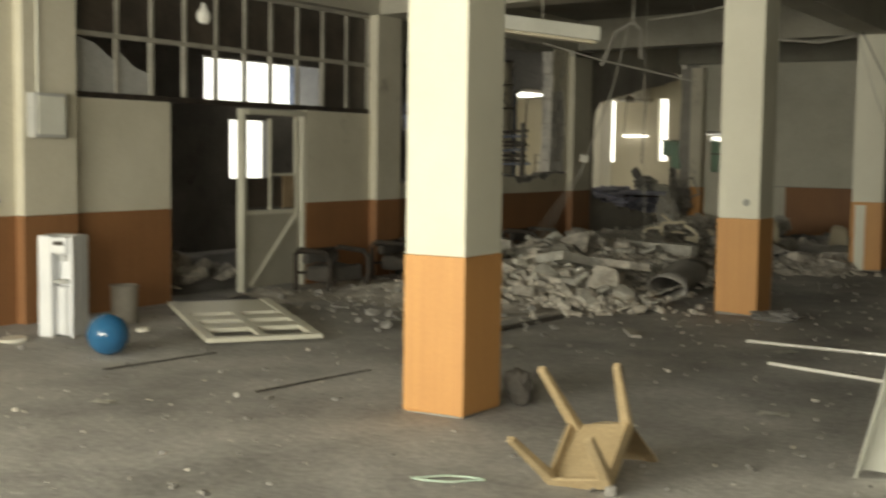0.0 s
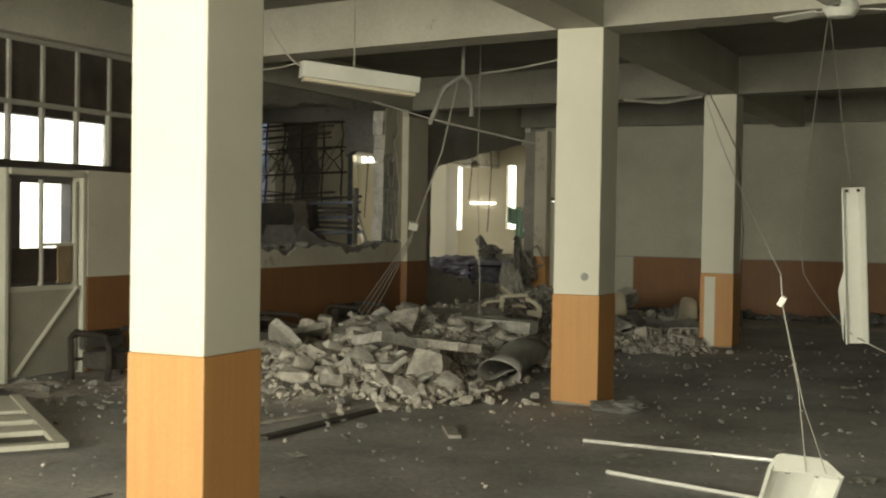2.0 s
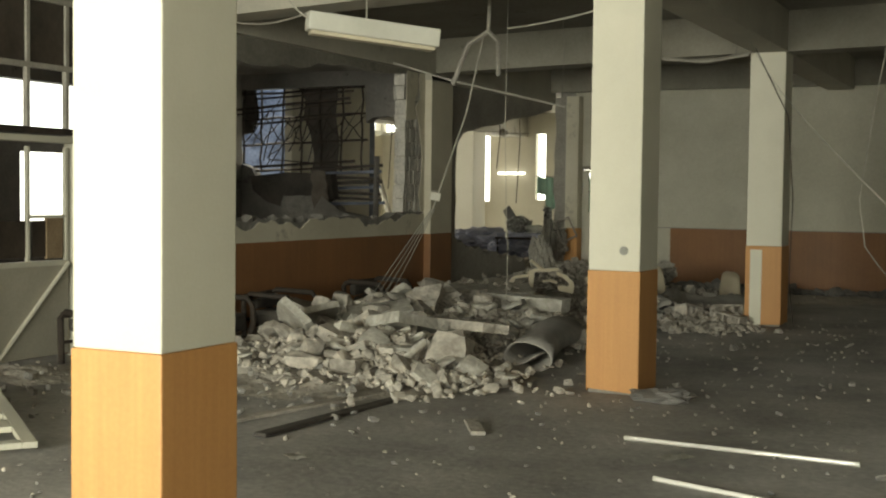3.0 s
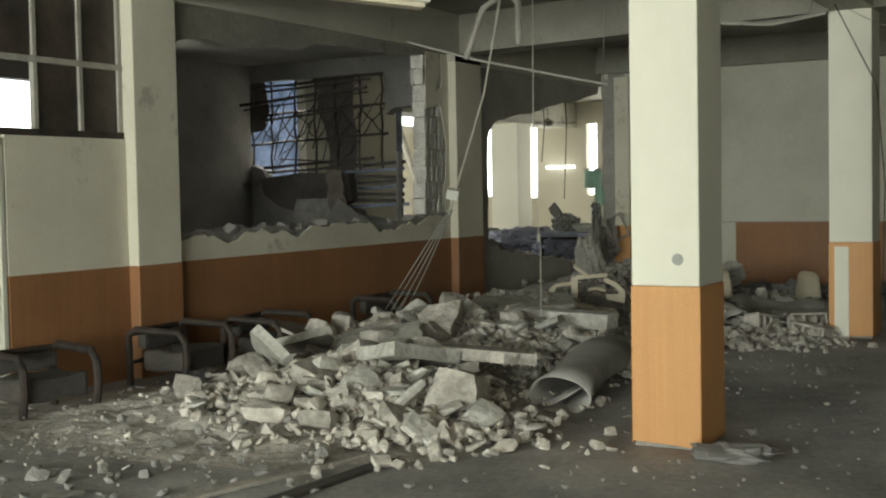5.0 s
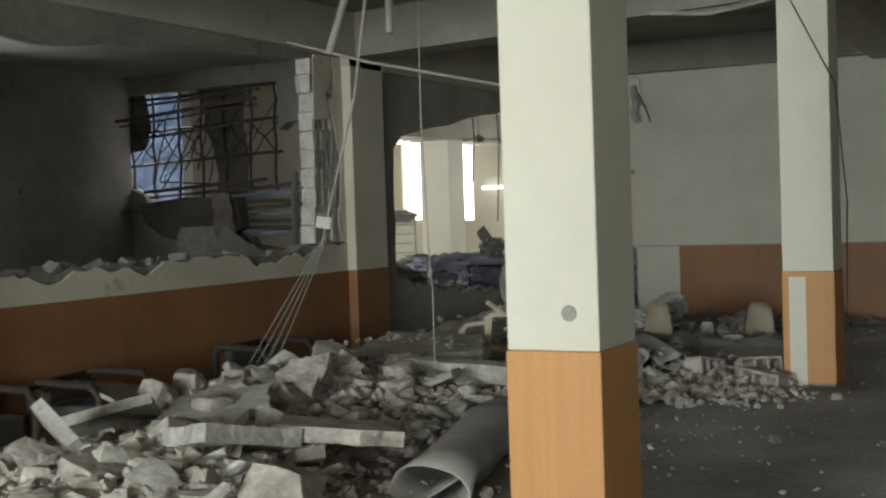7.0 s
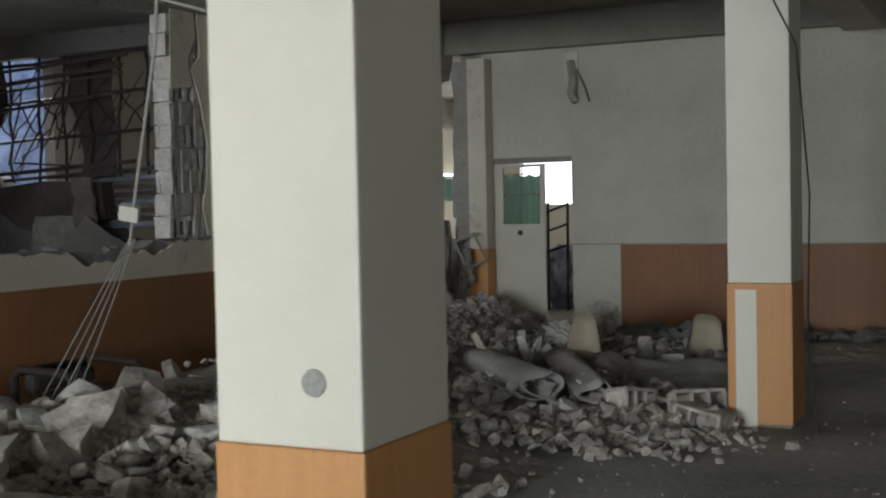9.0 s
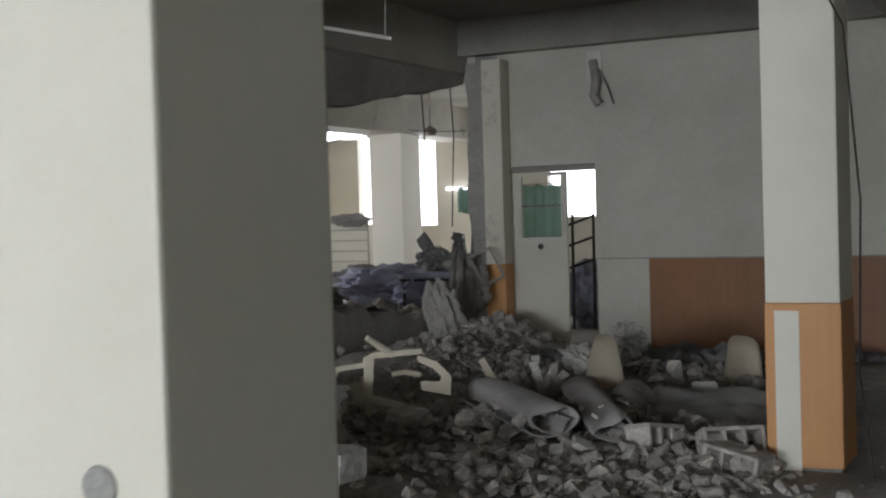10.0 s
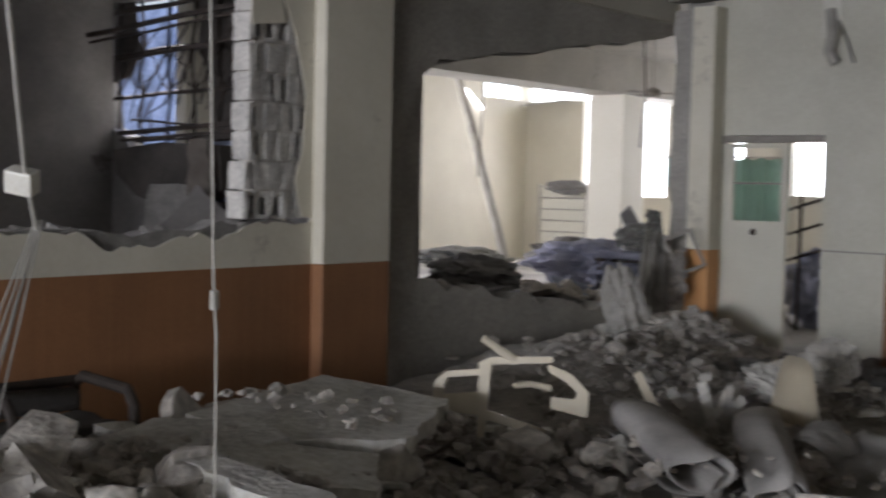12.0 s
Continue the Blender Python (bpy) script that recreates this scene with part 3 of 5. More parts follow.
for i in range(7):
    x = -9.75 + i * 0.40
    part("bar", bars([(bent((x, 14.2, 1.93), (x + 0.03 + r.uniform(-0.06, 0.06), 14.19, 3.36), 0.03), 0.018)], 6), DARKMETAL, t)
for z in (1.98, 2.42, 2.86, 3.3):
    part("rail", bars([(bent((-9.9, 14.2, z - 0.03), (-7.25, 14.2, z + 0.06), 0.022), 0.02)], 6), DARKMETAL, t)
for i in range(6):
    x = -9.7 + i * 0.40
    part("scroll", bars([(bent((x, 14.185, 2.45), (x + 0.4, 14.185, 2.87), 0.04, 4), 0.011), (bent((x + 0.4, 14.18, 2.45), (x, 14.18, 2.87), 0.04, 4), 0.011)], 5), DARKMETAL, t)
for z0, z1 in ((2.0, 2.42), (2.88, 3.3)):
    for i in (1, 4):
        x = -9.7 + i * 0.40
        part("scroll", bars([(bent((x, 14.185, z0), (x + 0.38, 14.185, z1), 0.05, 4), 0.009)], 5), DARKMETAL, t)
# dark sheets added to block the brightness behind parts of the grille
part("pane", prism(bmesh.new(), [(-7.86, 1.9), (-7.80, 2.4), (-7.88, 2.9), (-7.84, 3.36), (-8.62, 3.36), (-8.48, 3.16), (-8.52, 2.9), (-8.38, 2.6), (-8.30, 2.2), (-8.36, 1.9)], "y", 14.222, 14.230), BLACKSOOT, t, "ragged dark sheet added behind the bars")
part("pane", prism(bmesh.new(), [(-9.92, 2.55), (-9.55, 2.62), (-9.42, 2.9), (-9.50, 3.36), (-9.95, 3.36)], "y", 14.224, 14.232), BLACKSOOT, t, "ragged dark sheet added behind the bars")

# roof battens and thin bars come down inside the window
t = thing("collapsed_lattice", -8.6, 13.8, 2.0, "tangle of fallen roof battens and thin bars before the window", "fallen battens")
for x0, z0, x1, z1, w, mat in ((-9.6, 2.98, -7.35, 3.14, 0.030, DARKMETAL), (-9.5, 2.90, -7.30, 3.06, 0.016, DARKMETAL), (-9.3, 2.74, -7.40, 2.88, 0.022, DARKMETAL), (-9.2, 3.16, -7.3, 3.26, 0.022, DARKMETAL), (-9.3, 2.02, -7.35, 2.12, 0.030, DARKMETAL), (-9.0, 1.94, -7.4, 2.02, 0.020, DARKMETAL), (-8.9, 2.14, -7.5, 2.04, 0.016, DARKMETAL)):
    y = 13.8 + r.uniform(-0.12, 0.10)
    part("batten", bars([(bent((x0, y, z0), (x1, y + 0.06, z1), 0.015, 5), w)], 4), mat, t)
for k in range(10):
    x = -9.2 + k * 0.18
    lean = r.uniform(0.15, 0.75)
    part("thin_bar", bars([(bent((x - lean * 0.4, 13.86, 2.0 + r.uniform(0, 0.35)), (x + lean * 0.6, 13.92, 2.75 + r.uniform(0, 0.4)), 0.02, 4), r.uniform(0.006, 0.012))], 5), DARKMETAL if k % 4 else DARKMETAL, t)


# ---- fallen slabs hanging in the side room ----
def slab(name, m, pts, thick, material, label, category, parent=None):
    bm = bmesh.new()
    edge = []
    for p, q in zip(pts, pts[1:] + pts[:1]):
        d = Vector((q[0] - p[0], q[1] - p[1]))
        n = max(1, int(d.length / 0.11))
        for i in range(n):
            k = i / n
            j = RNG.uniform(-0.03, 0.025) if i else 0.0
            edge.append((p[0] + d.x * k - d.y / d.length * j, p[1] + d.y * k + d.x / d.length * j))
    pts = edge
    prism(bm, pts, "z", 0, thick)
    bmesh.ops.bevel(bm, geom=[e for e in bm.edges if len(e.link_faces) == 2 and e.calc_face_angle(0) > 0.6], offset=0.012, segments=1, affect="EDGES")
    for v in bm.verts:
        v.co += Vector((RNG.uniform(-0.010, 0.010), RNG.uniform(-0.010, 0.010), RNG.uniform(-0.001, 0.001)))
    moved(bm, m)
    return tagged(part(name, bm, material), label, category)


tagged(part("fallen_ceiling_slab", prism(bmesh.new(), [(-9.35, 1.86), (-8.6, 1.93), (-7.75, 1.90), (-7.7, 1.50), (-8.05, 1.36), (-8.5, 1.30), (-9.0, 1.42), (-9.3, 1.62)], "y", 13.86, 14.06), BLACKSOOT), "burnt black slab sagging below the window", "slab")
slab("cabinet_panel", pose(-8.22, 13.72, 0.58, 84, 0, 6), [(-0.4, 0), (0.45, 0), (0.42, 0.98), (-0.38, 0.95)], 0.05, BLOCK, "pale grey board leaning on the partition", "board")
slab("fallen_ceiling_slab", pose(-7.6, 13.5, 0.9, 60, 20, 30), [(-0.5, -0.4), (0.4, -0.5), (0.6, 0.3), (-0.3, 0.6)], 0.12, SOOT, "sooty broken slab leaning in the side room", "slab")
slab("cabinet_panel", pose(-6.1, 13.9, 0.10, 88, 0, 8), [(-0.24, 0), (0.24, 0), (0.22, 2.50), (-0.2, 2.47)], 0.04, PALEGREY, "pale bluish board standing by the gap", "board")

slab("wooden_board", pose(-7.78, 13.70, 1.02, 84, -7, 4), [(-0.13, 0), (0.15, 0), (0.10, 0.92), (-0.17, 0.95)], 0.035, SOOTWOOD, "brown-grey board leaning below the torn window", "board")

t = thing("collapsed_shutter", -7.6, 14.0, 1.5, "collapsed dark slatted shutter below the window", "shutter")
r = random.Random(77)
for k in range(8):
    z = 1.42 + k * 0.085
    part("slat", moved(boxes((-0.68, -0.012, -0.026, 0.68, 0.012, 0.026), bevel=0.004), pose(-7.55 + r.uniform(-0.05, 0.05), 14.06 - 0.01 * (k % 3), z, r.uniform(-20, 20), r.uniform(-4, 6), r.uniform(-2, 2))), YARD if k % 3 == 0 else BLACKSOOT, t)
part("post", bars([([(-7.0, 14.04, 0.4), (-6.98, 14.05, 2.2)], 0.05)], 6), SOOT, t)

# ---- doorway bay: transom grille, door frame, door ----
t = thing("window_2", XL, 4.3, 2.12, "iron transom window with sooty and missing panes", "transom window", "", "structure")
ys = [1.88, 2.45, 2.93, 3.42, 3.92, 4.40, 4.86, 5.36, 5.86, 6.36, 6.82]
for y in ys:
    part("mullion", boxes((-5.53, y - 0.022, 2.12, -5.48, y + 0.022, 3.38), bevel=0.004), IRON, t)
for z, h in ((2.12, 0.06), (2.72, 0.05), (3.34, 0.05)):
    part("rail", boxes((-5.535, 1.86, z, -5.475, 6.85, z + h), bevel=0.004), DARKMETAL if z < 2.5 else IRON, t)
r = random.Random(5)
for i, (a, b) in enumerate(zip(ys, ys[1:])):
    part("pane", boxes((-5.512, a + 0.02, 2.77, -5.506, b - 0.02, 3.34)), SOOTGLASS, t, "soot-blackened pane")
    if i in (8, 9):
        part("pane", boxes((-5.512, a + 0.02, 2.18, -5.506, b - 0.02, 2.72)), SOOTGLASS, t, "soot-blackened pane")
    if i in (0, 1):
        bm = bmesh.new()
        prism(bm, [(a + 0.02, 2.18), (b - 0.02, 2.18), (b - 0.02, 2.5 - 0.1 * i), ((a + b) / 2, 2.66 - 0.2 * i), (a + 0.02, 2.72 - 0.1 * i)], "x", -5.512, -5.506)
        part("pane", bm, PALEGREY, t, "broken dusty pane")

t = thing("door_1", XL, 4.95, 0, "cream steel door with empty panes and a diagonal brace", "door", "", "structure")
for y in (4.36, 5.46):
    part("jamb", boxes((-5.56, y - 0.024, 0, -5.462, y + 0.024, 2.10), bevel=0.006), DOORP, t)
part("head", boxes((-5.60, 4.387, 2.04, -5.44, 5.433, 2.10), bevel=0.006), DOORP, t)
leaf = part("leaf", boxes((-5.55, 4.42, 0.03, -5.51, 5.40, 0.88), bevel=0.004), DOORDULL, t)
for (y0, z0, y1, z1) in ((4.42, 0.88, 4.46, 2.0), (5.36, 0.88, 5.40, 2.0), (4.46, 0.88, 5.36, 0.93), (4.87, 0.93, 4.905, 2.0), (4.905, 1.33, 5.36, 1.36)):
    part("stile", boxes((-5.55, y0, z0, -5.51, y1, z1), bevel=0.004), DOORP, leaf)
part("brace", bars([([(-5.49, 4.5, 0.06), (-5.49, 5.38, 0.90)], 0.022)], 6), DOORP, leaf, "diagonal bar nailed across the leaf")
part("plywood_piece", boxes((-5.545, 5.12, 0.95, -5.515, 5.33, 1.36)), WOOD, leaf, "scrap of brown board")
for i, (y, z) in enumerate(((4.5, 0.97), (4.95, 0.97))):
    part("pane", boxes((-5.533, y, z, -5.528, y + 0.36, 1.31)), SOOTGLASS, leaf, "dark pane")

# ---- door in the far wall ----
t = thing("door_2", -4.3, YF, 0, "cream steel door with a glazed top, standing ajar", "door", "", "structure")
part("frame", boxes((-4.86, YF - 0.015, 0, -4.80, YF + 0.12, 2.13), (-4.80, YF - 0.015, 2.07, -3.72, YF + 0.12, 2.135), bevel=0.004), DARKFRAME, t, "brown-grey steel door frame")
leaf = part("leaf", boxes((-4.795, YF + 0.03, 0.02, -4.09, YF + 0.07, 1.30), bevel=0.004), DOORP, t)
part("top_rail", boxes((-4.795, YF + 0.03, 2.02, -4.09, YF + 0.07, 2.06), bevel=0.003), DOORP, leaf)
part("stile", boxes((-4.795, YF + 0.03, 1.30, -4.66, YF + 0.07, 2.02), bevel=0.003), DOORP, leaf)
part("stile", boxes((-4.16, YF + 0.03, 1.30, -4.09, YF + 0.07, 2.02), bevel=0.003), DOORP, leaf)
part("glazing_bar", boxes((-4.66, YF + 0.04, 1.66, -4.16, YF + 0.06, 1.68)), DARKFRAME, leaf)
part("lock_plate", moved(lathe([(0.001, 0), (0.035, 0), (0.03, 0.02), (0.001, 0.022)], 14), pose(-4.43, YF + 0.03, 1.19, 90, 0, 0)), DARKMETAL, leaf, "dark round lock")
# green curtain behind the glass
bm = bmesh.new()
cols = 64
g = []
for i in range(cols + 1):
    k = i / cols
    x = -6.34 + 1.56 * k
    low = 1.62 if k < 0.12 else 1.42 - 0.22 * min(1, k * 2.2) + 0.03 * math.sin(i * 0.9)
    g.append([bm.verts.new((x + 0.012 * math.sin(i * 2.3) * (1 - j), 19.5 + (0.03 + 0.02 * (1 - j)) * math.sin(i * 1.15) + 0.012 * math.sin(i * 2.9), low + (1.95 - low) * j + 0.012 * math.sin(i * 0.8))) for j in (0.0, 0.3, 0.6, 0.85, 1.0)])
for a, b in zip(g, g[1:]):
    for j in range(4):
        bm.faces.new((a[j], b[j], b[j + 1], a[j + 1])).smooth = True
bmesh.ops.solidify(bm, geom=bm.faces, thickness=0.006)
t = thing("curtain", -5.15, 19.5, 1.2, "green gathered curtain on a thin rod", "curtain")
part("cloth", bm, GREEN, t)
part("rod", bars([([(-6.38, 19.5, 1.97), (-4.75, 19.5, 1.97), (-4.75, 19.5, 0.0)], 0.01)]), IRON, t)

# ---- large loose things of the hall ----
def water_dispenser(x, y, turn):
    t = thing("water_dispenser", x, y, 0, "white plastic water dispenser standing by the wall", "water dispenser")
    m = pose(x, y, 0, 0, 0, turn)
    def put(n, rows, mat, lab="", bevel=0.012):
        return part(n, moved(boxes(*rows, bevel=bevel), m), mat, t, lab)
    put("body", [(-0.16, -0.15, 0.0, -0.035, 0.16, 0.88), (-0.034, -0.02, 0.0, 0.16, 0.16, 0.88), (0.125, -0.15, 0.0, 0.16, -0.021, 0.88)], WHITE_P, "", 0.014)
    bm = bmesh.new()
    ring = [(0.045 + 0.075 * math.sin(a), -0.03 - 0.105 * math.cos(a)) for a in (math.pi * (k / 10 - 0.5) for k in range(11))]
    prism(bm, ring, "z", 0.03, 0.44)
    part("lower_front", moved(bm, m), WHITE_P, t, "rounded white lower front")
    put("drip_tray", [(-0.02, -0.155, 0.47, 0.11, -0.022, 0.50)], PALEGREY)
    head = put("tap_head", [(-0.03, -0.175, 0.72, 0.12, -0.022, 0.875)], WHITE_P, "rounded white tap head", 0.035)
    part("slot", moved(boxes((0.0, -0.182, 0.80, 0.09, -0.174, 0.835), bevel=0.003), m), DARKMETAL, head, "dark slot")
    for dx in (0.02, 0.07):
        part("tap", moved(bars([([(dx, -0.10, 0.73), (dx, -0.105, 0.66)], 0.013)]), m), PALEGREY, head)


water_dispenser(-4.58, 0.93, 22)
t = thing("waste_bin", -4.72, 1.78, 0, "grey plastic waste bin by the wall", "waste bin")
part("bucket", moved(lathe([(0.118, 0), (0.128, 0.33), (0.136, 0.345), (0.136, 0.36), (0.122, 0.36), (0.108, 0.02)], 24), pose(-4.72, 1.78, 0)), DARKFRAME, t)
bm = bmesh.new()
bmesh.ops.create_uvsphere(bm, u_segments=40, v_segments=24, radius=0.165)
for f in bm.faces:
    f.smooth = True
tagged(part("ball", moved(bm, pose(-3.50, 0.42, 0.165)), BLUE), "glossy blue ball on the floor", "ball")
t = thing("wall_cabinet", -5.3, 1.4, 1.7, "small white electrical box on the pilaster", "wall box")
part("case", boxes((-5.349, 1.20, 1.72, -5.24, 1.58, 2.13), bevel=0.012), PALEGREY, t)
part("cover", boxes((-5.239, 1.23, 1.75, -5.226, 1.55, 2.10), bevel=0.006), STEEL_W, t)
part("conduit", bars([([(-5.335, 1.32, 2.13), (-5.335, 1.32, 3.38)], 0.012)]), STEEL_W, t)
t = thing("wall_socket", XL, 0.95, 1.1, "small white wall switch", "switch")
part("plate", boxes((-5.458, 0.90, 1.10, -5.448, 0.99, 1.19), bevel=0.003), PLASTIC_W, t)
part("rocker", boxes((-5.4475, 0.93, 1.125, -5.442, 0.96, 1.165)), DARKMETAL, t)
# hanging bulb
t = thing("hanging_bulb", -4.84, 3.0, 2.92, "white bulb hanging on a cord", "bulb")
part("bulb", moved(lathe([(0.002, -0.13), (0.05, -0.12), (0.075, -0.07), (0.07, -0.02), (0.03, 0.04), (0.02, 0.08), (0.002, 0.08)], 20), pose(-4.84, 3.0, 3.02)), BULB, t)
part("cord", bars([([(-4.84, 3.0, 3.09), (-4.84, 3.0, 3.9)], 0.006)], 6), DARKMETAL, t)


# fallen door panel with its slots, propped on grit
def louvred_panel():
    t = thing("fallen_door_panel", -4.0, 2.6, 0, "cream steel door panel with six slots fallen on the floor", "door panel")
    a, b, d = Vector((-3.15, 1.17, 0.03)), Vector((-2.58, 1.94, 0.03)), Vector((-4.58, 2.39, 0.12))
    u = (b - a)
    w, v = u.length * 1.05, (d - a)
    ln = v.length
    u.normalize()
    v.normalize()
    n = u.cross(v).normalized()
    v = n.cross(u).normalized()
    m = Matrix(((u.x, v.x, n.x, a.x), (u.y, v.y, n.y, a.y), (u.z, v.z, n.z, a.z), (0, 0, 0, 1)))
    def put(name, x0, y0, x1, y1, lab="", h=0.04, z=0.0):
        part(name, moved(boxes((x0, y0, z, x1, y1, z + h), bevel=0.006), m), DOORP, t, lab)
    put("stile", 0, 0, 0.09, ln)
    put("stile", w - 0.09, 0, w, ln)
    put("rail", 0.091, 0, w - 0.091, 0.09)
    put("sheet", 0.091, 1.25, w - 0.091, ln, "plain sheet half", 0.03)
    put("muntin", w / 2 - 0.035, 0.091, w / 2 + 0.035, 1.249)
    for i in range(1, 3):
        y = 0.05 + i * 0.39
        put("crossbar", 0.091, y, w / 2 - 0.036, y + 0.22)
        put("crossbar", w / 2 + 0.036, y, w - 0.091, y + 0.22)


louvred_panel()


# ---- plastic chairs ----
def plastic_chair(name, m, material, label, arms=True, w=0.42, legs=0.42, taper=0.12):
    """Local frame: seat at height 0, legs down, back up at +y."""
    t = thing(name, *m.translation, label, "chair")
    s = m
    bm = boxes((-w / 2, -0.21, -0.02, w / 2, 0.21, 0.012), bevel=0.012)
    part("seat", moved(bm, s), material, t)
    part("apron", moved(boxes((-w / 2, -0.215, -0.07, w / 2, -0.195, -0.021), (-w / 2, -0.19, -0.07, -w / 2 + 0.02, 0.19, -0.021), (w / 2 - 0.02, -0.19, -0.07, w / 2, 0.19, -0.021), bevel=0.005), s), material, t)
    for sx in (-1, 1):
        for sy in (-1, 1):
            bm = bmesh.new()
            x, y = sx * (w / 2 - 0.03), sy * 0.18
            box(bm, -0.024, -0.02, 0, 0.024, 0.02, -legs, bevel=0.006)
            for v in bm.verts:
                k = -v.co.z / legs
                v.co.x, v.co.y = v.co.x * (1.25 - 0.45 * k) + x + sx * 0.07 * k, v.co.y * (1.25 - 0.45 * k) + y + sy * 0.06 * k
            part("leg", moved(bm, s), material, t)
    bm = bmesh.new()
    n = 10
    ring = []
    for i in range(n + 1):
        a = -1 + 2 * i / n
        ring.append((a * w * 0.5, 0.2 + 0.05 * (1 - a * a)))
    vs = [[bm.verts.new((x * (1 - taper * k), y + 0.10 * k, 0.01 + k * (0.42 - 0.06 * abs(x / w * 2) ** 4))) for k in (0, 0.25, 0.5, 0.75, 1.0)] for x, y in ring]
    for a, b in zip(vs, vs[1:]):
        for j in range(4):
            bm.faces.new((a[j], b[j], b[j + 1], a[j + 1]))
    bmesh.ops.solidify(bm, geom=bm.faces, thickness=0.012)
    for f in bm.faces:
        f.smooth = True
    part("backrest", moved(bm, s), material, t)
    if arms:
        for sx in (-1, 1):
            x = sx * (w / 2 + 0.01)
            pts = [(x, -0.19, 0.0), (x + sx * 0.02, -0.22, 0.12), (x + sx * 0.03, -0.18, 0.21), (x + sx * 0.03, 0.0, 0.23), (x, 0.2, 0.22)]
            bm = tube(bmesh.new(), pts, 0.026, 8)
            part("arm", moved(bm, s), material, t)
    return t


def basis(u, v, n, o):
    return Matrix(((u.x, v.x, n.x, o[0]), (u.y, v.y, n.y, o[1]), (u.z, v.z, n.z, o[2]), (0, 0, 0, 1)))


# beige chair thrown on its back, legs in the air
L_ = Vector((-0.13, -0.60, 0.79)).normalized()
u_ = Vector((0.97, 0.16, -0.10))
u_ = (u_ - L_ * u_.dot(L_)).normalized()
plastic_chair("plastic_chair", basis(-u_, (-L_).cross(-u_), -L_, (1.26, -0.85, 0.125)), PLASTIC_B, "beige plastic chair thrown over, legs in the air", arms=False, w=0.34, legs=0.40)
plastic_chair("plastic_chair", pose(-2.16, 13.95, 0.13, 8, -5, 176), PLASTIC_C, "cream plastic chair sunk in rubble, back upright", arms=False, w=0.37, legs=0.12, taper=0.42)
plastic_chair("plastic_chair", pose(-1.34, 15.2, 0.0, 10, -4, 170), PLASTIC_C, "dusty cream plastic chair half buried in rubble", arms=False, w=0.38, legs=0.05, taper=0.25)


def overturned_armchair(x, y, z, turn):
    """An armchair on its back: underside of the seat upright, an arm panel to each side, legs sticking out."""
    t = thing("plastic_armchair", x, y, z, "dusty white plastic armchair overturned in the rubble", "chair")
    m = pose(x, y, z, -8, 0, turn)
    def panel(name, strips, y0, y1, lab="", parent=t):
        bm = bmesh.new()
        for pts in strips:
            prism(bm, pts, "y", y0, y1)
        bmesh.ops.remove_doubles(bm, verts=bm.verts, dist=0.0005)
        bmesh.ops.bevel(bm, geom=[e for e in bm.edges if len(e.link_faces) == 2 and e.calc_face_angle(0) > 0.7], offset=0.006, segments=2, affect="EDGES")
        return part(name, moved(bm, m), PLASTIC_C, parent, lab)
    # arm panel with its long opening, made of four strips round the gap
    panel("arm", [[(-0.47, 0.04), (-0.40, 0.105), (-0.165, 0.13), (-0.165, 0.09), (-0.385, 0.068), (-0.40, 0.02)],
                  [(-0.47, 0.039), (-0.401, 0.019), (-0.405, -0.03), (-0.48, -0.13)],
                  [(-0.404, -0.031), (-0.20, -0.012), (-0.165, -0.015), (-0.165, -0.155), (-0.479, -0.131)]], -0.02, 0.03, "arm panel with a slot")
    panel("arm", [[(0.22, 0.17), (0.37, 0.11), (0.475, 0.0), (0.465, -0.15), (0.24, -0.10), (0.24, -0.03), (0.385, -0.04), (0.40, 0.0), (0.33, 0.065), (0.22, 0.12)]], 0.02, 0.06, "arm panel with a slot")
    panel("seat_rail", [[(-0.20, 0.12), (-0.10, 0.155), (0.25, 0.175), (0.25, 0.215), (-0.12, 0.20), (-0.20, 0.165)]], -0.03, 0.03)
    panel("seat_rail", [[(-0.20, -0.165), (0.22, -0.27), (0.22, -0.225), (-0.12, -0.125), (-0.20, -0.115)]], -0.05, 0.0)
    panel("front_leg", [[(-0.20, -0.30), (-0.155, -0.30), (-0.115, 0.17), (-0.195, 0.17)]], -0.045, 0.02)
    bm = tube(bmesh.new(), [(0.03, 0.0, 0.18), (-0.08, -0.05, 0.25), (-0.17, -0.10, 0.31)], 0.03, 8, 0.8)
    part("front_leg", moved(bm, m), PLASTIC_C, t)
    bm = tube(bmesh.new(), [(0.24, 0.10, 0.02), (0.12, 0.06, 0.045), (0.02, 0.02, 0.03)], 0.022, 8, 0.85)
    part("rear_leg", moved(bm, m), PLASTIC_C, t)
    bm = boxes((-0.17, 0.13, -0.26, 0.26, 0.50, -0.235), bevel=0.008)
    part("backrest", moved(bm, m), PLASTIC_W, t)


overturned_armchair(-3.44, 12.52, 0.36, 35)


